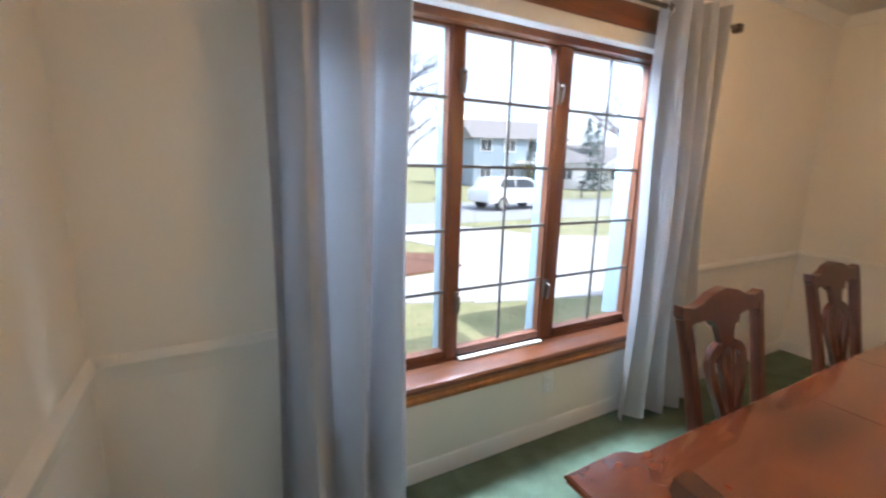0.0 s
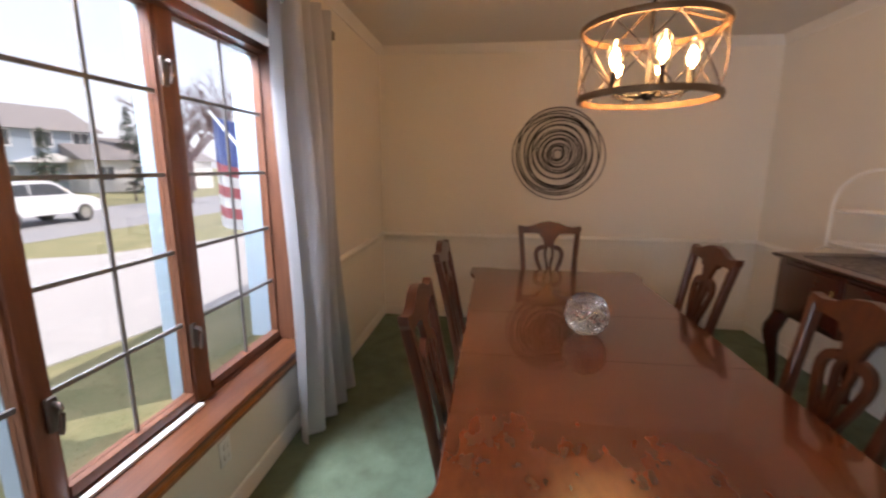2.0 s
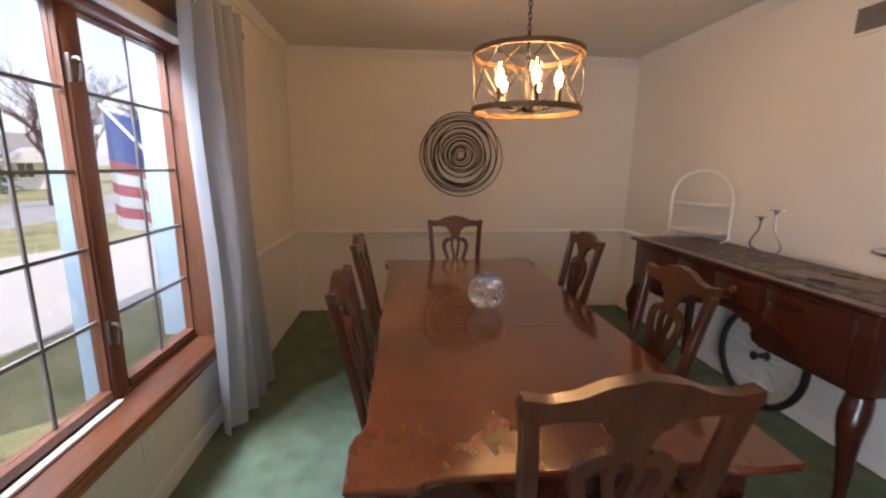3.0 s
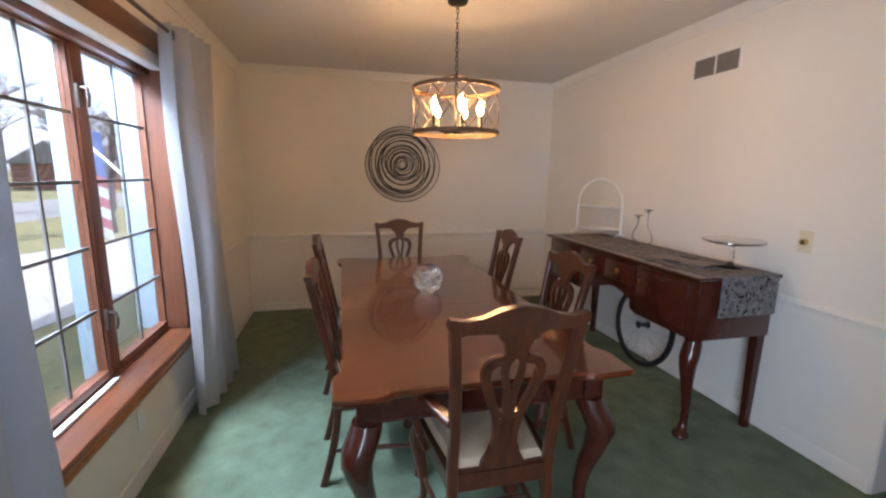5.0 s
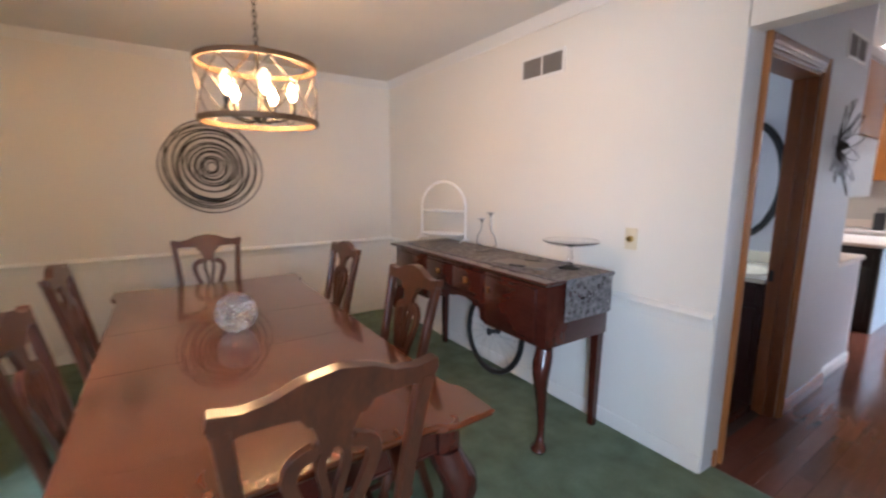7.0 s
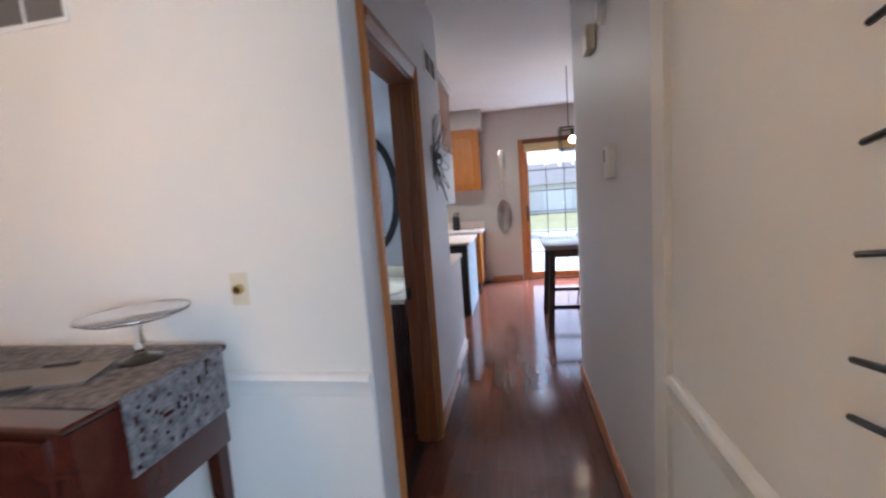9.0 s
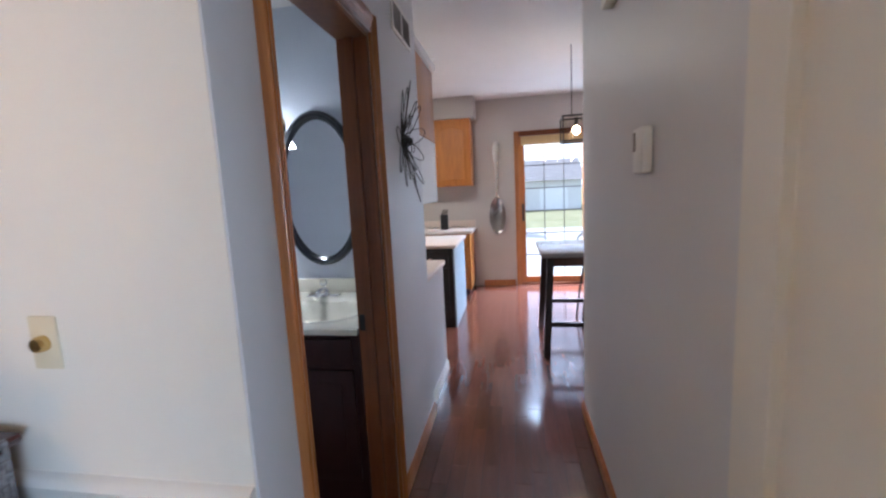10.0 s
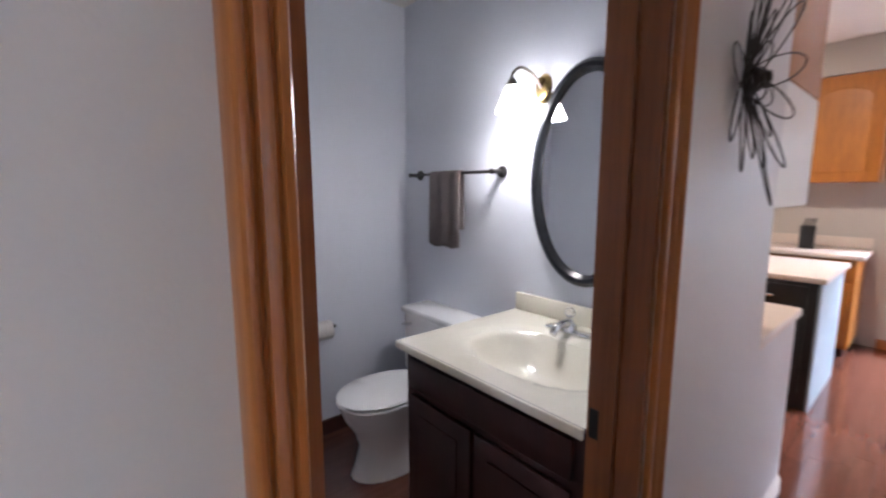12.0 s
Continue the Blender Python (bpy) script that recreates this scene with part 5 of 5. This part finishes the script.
tube(bm, [(-.18, -.12, .6), (-.19, -.16, .85)] + [(-.19 * math.cos(a), -.17, .85 + .10 * math.sin(a)) for a in [math.pi * j / 10 for j in range(11)]] + [(.19, -.16, .85), (.18, -.12, .6)], .009, 8)
part("back_frame", bm, IRON, kc)
for k in range(4):
    bm = bmesh.new()
    x = -.1 + .066 * k
    tube(bm, smooth_pts([(x, -.14, .62), (x + .03, -.16, .72), (x - .03, -.165, .82), (x, -.17, .92)], 4), .005, 6)
    part("scroll", bm, IRON, kc)
pl = thing("pendant_light", pose(-.62, -5.0, 0), "dark metal cage pendant with glass sides and lit bulbs", "pendant lamp")
for z in (1.83, 2.05):
    bm = bmesh.new()
    for a, b, c, d in ((-.4, .4, -.12, -.105), (-.4, .4, .105, .12), (-.4, -.385, -.105, .105), (.385, .4, -.105, .105)):
        box(bm, a, b, c, d, z, z + .016)
    part("frame", bm, IRON, pl, smooth=False)
for x in (-.39, .39):
    for y in (-.11, .11):
        part("post", cube(x - .006, x + .006, y - .006, y + .006, 1.846, 2.05), IRON, pl, smooth=False)
for y in (-.112, .112):
    part("glass", cube(-.384, .384, y - .002, y + .002, 1.846, 2.05), WARMGLASS, pl, smooth=False)
for x in (-.26, 0, .26):
    bm = bmesh.new()
    ball(bm, (x, 0, 1.94), .032, 14, 8, (1, 1, 1.3))
    part("bulb", bm, PENDBULB, pl, "lit warm bulb")
    bm = bmesh.new()
    tube(bm, [(x, 0, 1.975), (x, 0, 2.055)], .015, 10)
    part("socket", bm, IRON, pl)
bm = bmesh.new()
tube(bm, [(-.3, 0, 2.06), (-.3, 0, ZK)], .005, 6)
part("rod", bm, IRON, pl)
bm = bmesh.new()
tube(bm, [(.3, 0, 2.06), (.3, 0, ZK)], .005, 6)
part("rod", bm, IRON, pl)
for x, y in ((1.02, -5.0), (2.2, -5.0)):
    d = thing("downlight", pose(x, y, ZK), "lit recessed ceiling downlight in the kitchen", "downlight", "kitchen downlights")
    bm = bmesh.new()
    lathe(bm, [(.05, -.001), (.075, -.001), (.075, -.008), (.05, -.006)], 24)
    part("trim_ring", bm, WHITEPL, d)
    bm = bmesh.new()
    lathe(bm, [(.001, -.002), (.048, -.002), (.03, -.012), (.001, -.014)], 18)
    part("bulb", bm, DOWNLIGHT, d, "lit bulb")
    lamp("downlight_lamp", "AREA", pose(x, y, ZK - .03), 8, (1.0, .84, .62), .09)

# ---- outdoors ----
GZ = -.75
bm = bmesh.new()
n = 24
ss = [-400, -150, -60, -30] + [-24 + 4 * k for k in range(17)] + [60, 150, 400]
vv = [[bm.verts.new((x, y, GZ - .02)) for y in ss] for x in ss]
for i in range(len(ss) - 1):
    for j in range(len(ss) - 1):
        bm.faces.new((vv[i][j], vv[i + 1][j], vv[i + 1][j + 1], vv[i][j + 1]))
solid("ground", bm, GRASS, "patchy yellow-green winter lawn", "lawn", kind="structure", smooth=False)


def yard(x, y):
    """The front yard spreads out from the house with the drop of its ground."""
    return .3 + 1.19 * (x - .3), .7 + 1.19 * (y - .7)


def sheet(name, pts, z0, z1, material, label, category):
    bm = bmesh.new()
    pts = [yard(*p) if p[1] > 0 else p for p in pts]
    prism(bm, pts, lambda u, v: Vector((u, v, z0)), lambda u, v: Vector((u, v, z1)))
    return solid(name, bm, material, label, category, kind="structure", smooth=False)


sheet("driveway", [(3.2, 4.95), (5.2, 4.45), (10, 3.3), (16, 2.2), (16, 5.6), (10, 8.0), (8.0, 9.0), (6.3, 11.9), (3.4, 11.9), (4.6, 8.6), (3.9, 6.6)], GZ - .05, GZ, CONCRETE, "pale concrete driveway", "driveway")
sheet("front_path", [(-3, 7.3), (2.4, 5.3), (3.3, 4.98), (3.95, 6.6), (2.9, 6.5), (-3, 9.2)], GZ - .05, GZ + .004, CONCRETE, "pale concrete garden path", "path")
sheet("road", [(-120, 12), (120, 12), (120, 18.5), (-120, 18.5)], GZ - .05, GZ - .012, ASPHALT, "sunlit pale grey street", "road")
sheet("planting_bed", [(1.5, 7.0), (2.9, 6.6), (4.1, 6.8), (4.3, 7.8), (3.0, 8.6), (1.2, 8.8)], GZ - .05, GZ + .03, MULCH, "brown mulch bed round the lamp post", "planting bed")
sheet("patio", [(-4, -8.0), (5, -8.0), (5, -20), (-8, -20)], GZ - .05, -.39, CONCRETE, "pale concrete patio behind the house", "patio")
rnd = random.Random(8)
bm = bmesh.new()
for k in range(9000):
    x, y = rnd.uniform(-1, 11), rnd.uniform(2.15, 6.0)
    if y > 5.8 - .28 * (x - 2.5) and x > 2.2 or y > 6.0:
        continue
    h, a = rnd.uniform(.008, .022), rnd.uniform(0, 6.28)
    dx, dy = .008 * math.cos(a), .008 * math.sin(a)
    lx, ly = rnd.uniform(-.03, .03), rnd.uniform(-.03, .03)
    vs = [bm.verts.new(p) for p in ((x - dx, y - dy, GZ - .02), (x + dx, y + dy, GZ - .02), (x + lx, y + ly, GZ - .02 + h))]
    bm.faces.new(vs)
solid("lawn_grass", bm, GRASS, "short dry grass blades under the window", "grass", kind="stuff", smooth=False)

# lamp post
lp = thing("lamp_post", pose(*yard(3.8, 7.15), GZ) @ Matrix.Scale(1.15, 4), "slim dark garden lamp post with lantern", "lamp post")
bm = bmesh.new()
tube(bm, [(0, 0, 0), (0, 0, .1), (0, 0, .12), (0, 0, 1.55)], [.05, .05, .032, .028], 10)
part("post", bm, IRON, lp)
bm = bmesh.new()
loft(bm, [[(k * u, k * v, z) for u, v in ((-1, -1), (1, -1), (1, 1), (-1, 1))] for k, z in ((.05, 1.55), (.09, 1.80))])
part("lantern", bm, DARKGLASS, lp, smooth=False)
bm = bmesh.new()
loft(bm, [[(k * u, k * v, z) for u, v in ((-1, -1), (1, -1), (1, 1), (-1, 1))] for k, z in ((.11, 1.80), (.09, 1.83), (.015, 1.90))])
part("cap", bm, IRON, lp, smooth=False)
part("cross_bar", cube(-.15, .15, -.012, .012, 1.25, 1.274), IRON, lp, smooth=False)

# silver suv on the street
car = thing("car", pose(*yard(11.75, 15.3), GZ - .012, 0, 0, 4), "silver suv parked on the sunlit street", "car")
CARZ = .9
side = [(-2.25, .42), (-2.3, .75), (-2.22, 1.02), (-2.05, 1.12), (-1.75, 1.58), (-1.45, 1.66), (.2, 1.66), (.55, 1.56), (1.15, 1.10), (1.95, .98), (2.25, .82), (2.3, .5), (2.22, .38)]
bm = bmesh.new()
rings = []
for y, k, dz in ((-.92, .97, -.02), (-.86, 1.0, 0), (.86, 1.0, 0), (.92, .97, -.02)):
    rings.append([(u * k, y * (1 - .16 * max(0, v - 1.0) / .66), v if v < 1.5 else v + dz) for u, v in side])
loft(bm, rings)
part("body", bm, CARPAINT, car)
for s in (-1, 1):
    for pts in ([(-1.62, 1.16), (-1.42, 1.52), (-.62, 1.55), (-.62, 1.14)], [(-.54, 1.14), (-.54, 1.55), (.18, 1.55), (.45, 1.48), (.92, 1.12)]):
        bm = bmesh.new()
        prism(bm, pts, lambda u, v: Vector((u, s * (.925 - .145 * max(0, v - 1.0) / .66), v)), lambda u, v: Vector((u, s * (.90 - .145 * max(0, v - 1.0) / .66), v)))
        part("side_window", bm, CARGLASS, car, smooth=False)
    for x in (-1.42, 1.45):
        bm = bmesh.new()
        tube(bm, [(x, s * .70, .35), (x, s * .93, .35)], .35, 24)
        w_ = part("wheel", bm, TYRE, car)
        bm = bmesh.new()
        tube(bm, [(x, s * .92, .35), (x, s * .945, .35)], .23, 18)
        part("rim", bm, STEEL, w_)
    part("headlight", cube(2.05, 2.26, s * .72 - .13, s * .72 + .13, .74, .86, bev=.02), WHITEPL, car)
part("windscreen", prism(bmesh.new(), [(-.72, 0), (.72, 0), (.66, 1), (-.66, 1)], lambda u, v: Vector((1.18 - .58 * v, u, 1.13 + .44 * v)), lambda u, v: Vector((1.14 - .58 * v, u, 1.11 + .44 * v))), CARGLASS, car, smooth=False)


def house(x, y, w, d, h, roof_h, rz, material, label, storeys=1, garage=True):
    ho = thing("house", pose(x, y, GZ, 0, 0, rz), label, "house", "houses across the street")
    part("wall", cube(-w / 2, w / 2, 0, d, 0, h), material, ho, smooth=False)
    bm = bmesh.new()
    prism(bm, [(-.4, h - .05), (d / 2, h + roof_h), (d + .4, h - .05)], lambda u, v: Vector((-w / 2 - .4, u, v)), lambda u, v: Vector((w / 2 + .4, u, v)))
    part("roof", bm, ROOFING, ho, smooth=False)
    for s in range(storeys):
        for k in range(4):
            xx = -w / 2 + w * (k + .5) / 4
            if s == 0 and k == 3 and garage:
                part("garage_door", cube(xx - 1.3, xx + 1.3, -.06, .01, 0, 2.2), WHITEPL, ho, "white garage door", smooth=False)
                continue
            fr = part("window", cube(xx - .65, xx + .65, -.05, .01, .9 + 2.7 * s, 2.2 + 2.7 * s), WHITEPL, ho, smooth=False)
            for q in (-.3, .3):
                part("pane", cube(xx + q - .26, xx + q + .26, -.07, -.05, 1.0 + 2.7 * s, 2.1 + 2.7 * s), DARKGLASS, fr, smooth=False)
    bm = bmesh.new()
    prism(bm, [(-2.2, h - .3), (0, h + 1.0), (2.2, h - .3)], lambda u, v: Vector((u + w * .12, -1.4, v * (.9 if storeys == 1 else .52))), lambda u, v: Vector((u + w * .12, 0, v * (.9 if storeys == 1 else .52))))
    part("porch_gable", bm, WHITESIDE, ho, "white porch gable", smooth=False)
    return ho


house(29, 36.5, 10.5, 9, 5.0, 2.2, -14, SIDING, "blue-grey two-storey house across the street", 2)
house(36, 31.5, 11, 9, 2.7, 2.0, -18, WHITESIDE, "low white house across the street")
house(12, 44, 14, 9, 3.0, 2.6, 0, SIDING, "low blue-grey house far across the street")
house(60, 24, 16, 10, 2.8, 2.4, -20, BRICKRED, "low brick house down the street")
house(-6, 40, 15, 9, 2.8, 2.5, 6, WHITESIDE, "low white house down the street")
house(4, -42, 20, 9, 2.8, 2.2, 180, WHITESIDE, "low white house behind the garden")
house(-18, -42, 16, 9, 2.8, 2.2, 180, WHITESIDE, "low white house behind the garden")


def bare_tree(x, y, h, seed, label, material=BARK, spread=.75, depth=5, r0=.16):
    rnd = random.Random(seed)
    root = thing("tree", pose(x, y, GZ - .02), label, "tree", "bare trees outside")
    trunk, twigs = bmesh.new(), bmesh.new()

    def grow(p, d, L, r, k):
        q = p + d * L
        mid = p + d * L * .5 + Vector((rnd.uniform(-1, 1), rnd.uniform(-1, 1), 0)) * L * .06
        tube(trunk if k < 2 else twigs, [p, mid, q], [r, r * .85, r * .7], 7 if k < 2 else 4)
        if k >= depth:
            return
        for _ in range(3 if k else 4):
            a = rnd.uniform(0, 6.28)
            nd = (d + Vector((math.cos(a), math.sin(a), rnd.uniform(-.1, .5))) * spread * rnd.uniform(.6, 1.1)).normalized()
            grow(p + d * L * rnd.uniform(.55, 1.0), nd, L * rnd.uniform(.6, .8), r * .58, k + 1)
    grow(Vector((0, 0, 0)), Vector((0, 0, 1)), h * .32, r0, 0)
    part("trunk", trunk, material, root)
    tagged(part("crown", twigs, material, root, "bare leafless branches", smooth=False), kind="stuff")
    return root


def spruce(x, y, h, seed):
    rnd = random.Random(seed)
    root = thing("tree", pose(x, y, GZ - .02), "dark green spruce tree", "tree", "evergreens outside")
    bm = bmesh.new()
    tube(bm, [(0, 0, 0), (0, 0, h)], [.12, .02], 7)
    part("trunk", bm, BARK, root)
    bm = bmesh.new()
    for k in range(420):
        f = rnd.random() ** .8
        z = .3 + (h - .3) * f
        a = rnd.uniform(0, 6.28)
        r = (1 - f) * h * .26 * rnd.uniform(.55, 1.05) + .08
        c = Vector((r * math.cos(a), r * math.sin(a), z - .25 * r))
        s = .12 * h * (.35 + .5 * (1 - f)) * rnd.uniform(.6, 1.1)
        t = Vector((-math.sin(a), math.cos(a), 0)) * s * .5
        o = Vector((math.cos(a), math.sin(a), -.35)) * s
        vs = [bm.verts.new(p) for p in (c - o * .6, c + t, c + o * .6, c - t)]
        bm.faces.new(vs)
    tagged(part("crown", bm, NEEDLES, root, "drooping needle boughs", smooth=False), kind="stuff")


bare_tree(4.5, 12.4, 7.6, 2, "bare grey street tree with spreading branches", r0=.11, spread=1.2)
bare_tree(-1.5, 14.0, 8.0, 5, "bare grey street tree with spreading branches", r0=.16, spread=.95)
bare_tree(30, 21, 10.5, 7, "bare reddish tree down the street", REDTWIG)
bare_tree(24, 19.2, 9.0, 9, "bare reddish tree down the street", REDTWIG, spread=.9, r0=.18)
bare_tree(36, 28, 11.0, 23, "bare reddish tree down the street", REDTWIG, spread=.9, r0=.2)
bare_tree(27, 13.5, 8.5, 29, "bare reddish tree down the street", REDTWIG, spread=.9)
bare_tree(17, 9, 6.0, 11, "bare grey tree beside the driveway")
bare_tree(45, 22, 8.0, 13, "bare reddish tree down the street", REDTWIG)
bare_tree(8, 38, 9.0, 15, "bare grey tree across the street")
bare_tree(18, 42, 10.0, 17, "bare grey tree across the street")
spruce(24.5, 29.5, 4.6, 1)
spruce(33, 30, 6.5, 2)
spruce(36, 34, 7.5, 3)
spruce(1.8, -20, 6.0, 4)
mb = thing("mailbox", pose(*yard(20.5, 19.6), GZ), "dark mailbox on a post by the street", "mailbox")
part("post", cube(-.05, .05, -.05, .05, 0, 1.0), BARK, mb, smooth=False)
part("box", cube(-.12, .12, -.25, .25, 1.0, 1.25, bev=.05), BLACK, mb)
fg = thing("flag", pose(3.15, 2.80, .32) @ Matrix.Scale(.78, 4), "red, white and blue flag hanging from a pole", "flag")
bm = bmesh.new()
tube(bm, [(-.47, -1.01, 1.07), (0, 0, 1.95)], .012, 8)
part("pole", bm, WHITEPL, fg)


def flag_strip(u0, u1, v0, v1, material, nm):
    bm = bmesh.new()
    n = 8
    g0 = []
    for i in range(n + 1):
        u = u0 + (u1 - u0) * i / n
        g0.append([bm.verts.new((.04 * math.sin(9 * u + 2) + .35 * u * .3, -.30 * u, 1.92 - v - .10 * u)) for v in (v0, v1)])
    for i in range(n):
        bm.faces.new((g0[i][0], g0[i + 1][0], g0[i + 1][1], g0[i][1]))
    bmesh.ops.solidify(bm, geom=bm.faces[:], thickness=.004)
    part(nm, bm, material, fg)


flag_strip(0, 1, 0, .42, FLAGBLUE, "blue_field")
for k in range(6):
    flag_strip(0, 1, .42 + .1 * k, .52 + .1 * k, FLAGRED if k % 2 == 0 else FLAGWHITE, "stripe")

# garage wing beside the window, seen at its edge
wall("garage_wing", [(4.9, 9.5, N + .18, 2.9, GZ, 2.86)], SIDING, "pale siding of the house's projecting wing")

# ---- floor boards of hall and kitchen, the nearest ones as single pieces ----
rnd = random.Random(21)
PW, PL = .083, .62
bmp = bmesh.new()
box(bmp, .0008, PW - .0008, .001, PL - .001, -.012, 0)
for f in bmp.faces:
    f.smooth = False
plank_mesh = mesh_of("plank", bmp, FLOORWOOD)
fh = bpy.data.objects["floor_hall"]
rest = bmesh.new()
count = 0
for i in range(int(4.6 / PW)):
    x = -2.9 + .004 + i * PW
    off = rnd.uniform(0, PL)
    y = -7.05 - off + PL
    box(rest, x + .0008, x + PW - .0008, -7.055, y - .001, -.012, 0)
    inhall = R < x + PW and x < H
    end = S - .117 if inhall else -3.36
    while y < end - .01:
        y1 = min(y + PL, end)
        near = y > -4.9 and -.6 < x < .95 and count < 290 and y1 - y > PL - .01
        if near:
            ob = new("plank", plank_mesh)
            ob.location = (x, y, 0)
            ob.parent = fh
            count += 1
        else:
            box(rest, x + .0008, x + PW - .0008, y + .001, y1 - .001, -.012, 0)
        y += PL
tagged(part("planks_beyond", rest, FLOORWOOD, fh, "reddish hardwood boards", smooth=False), kind="stuff")
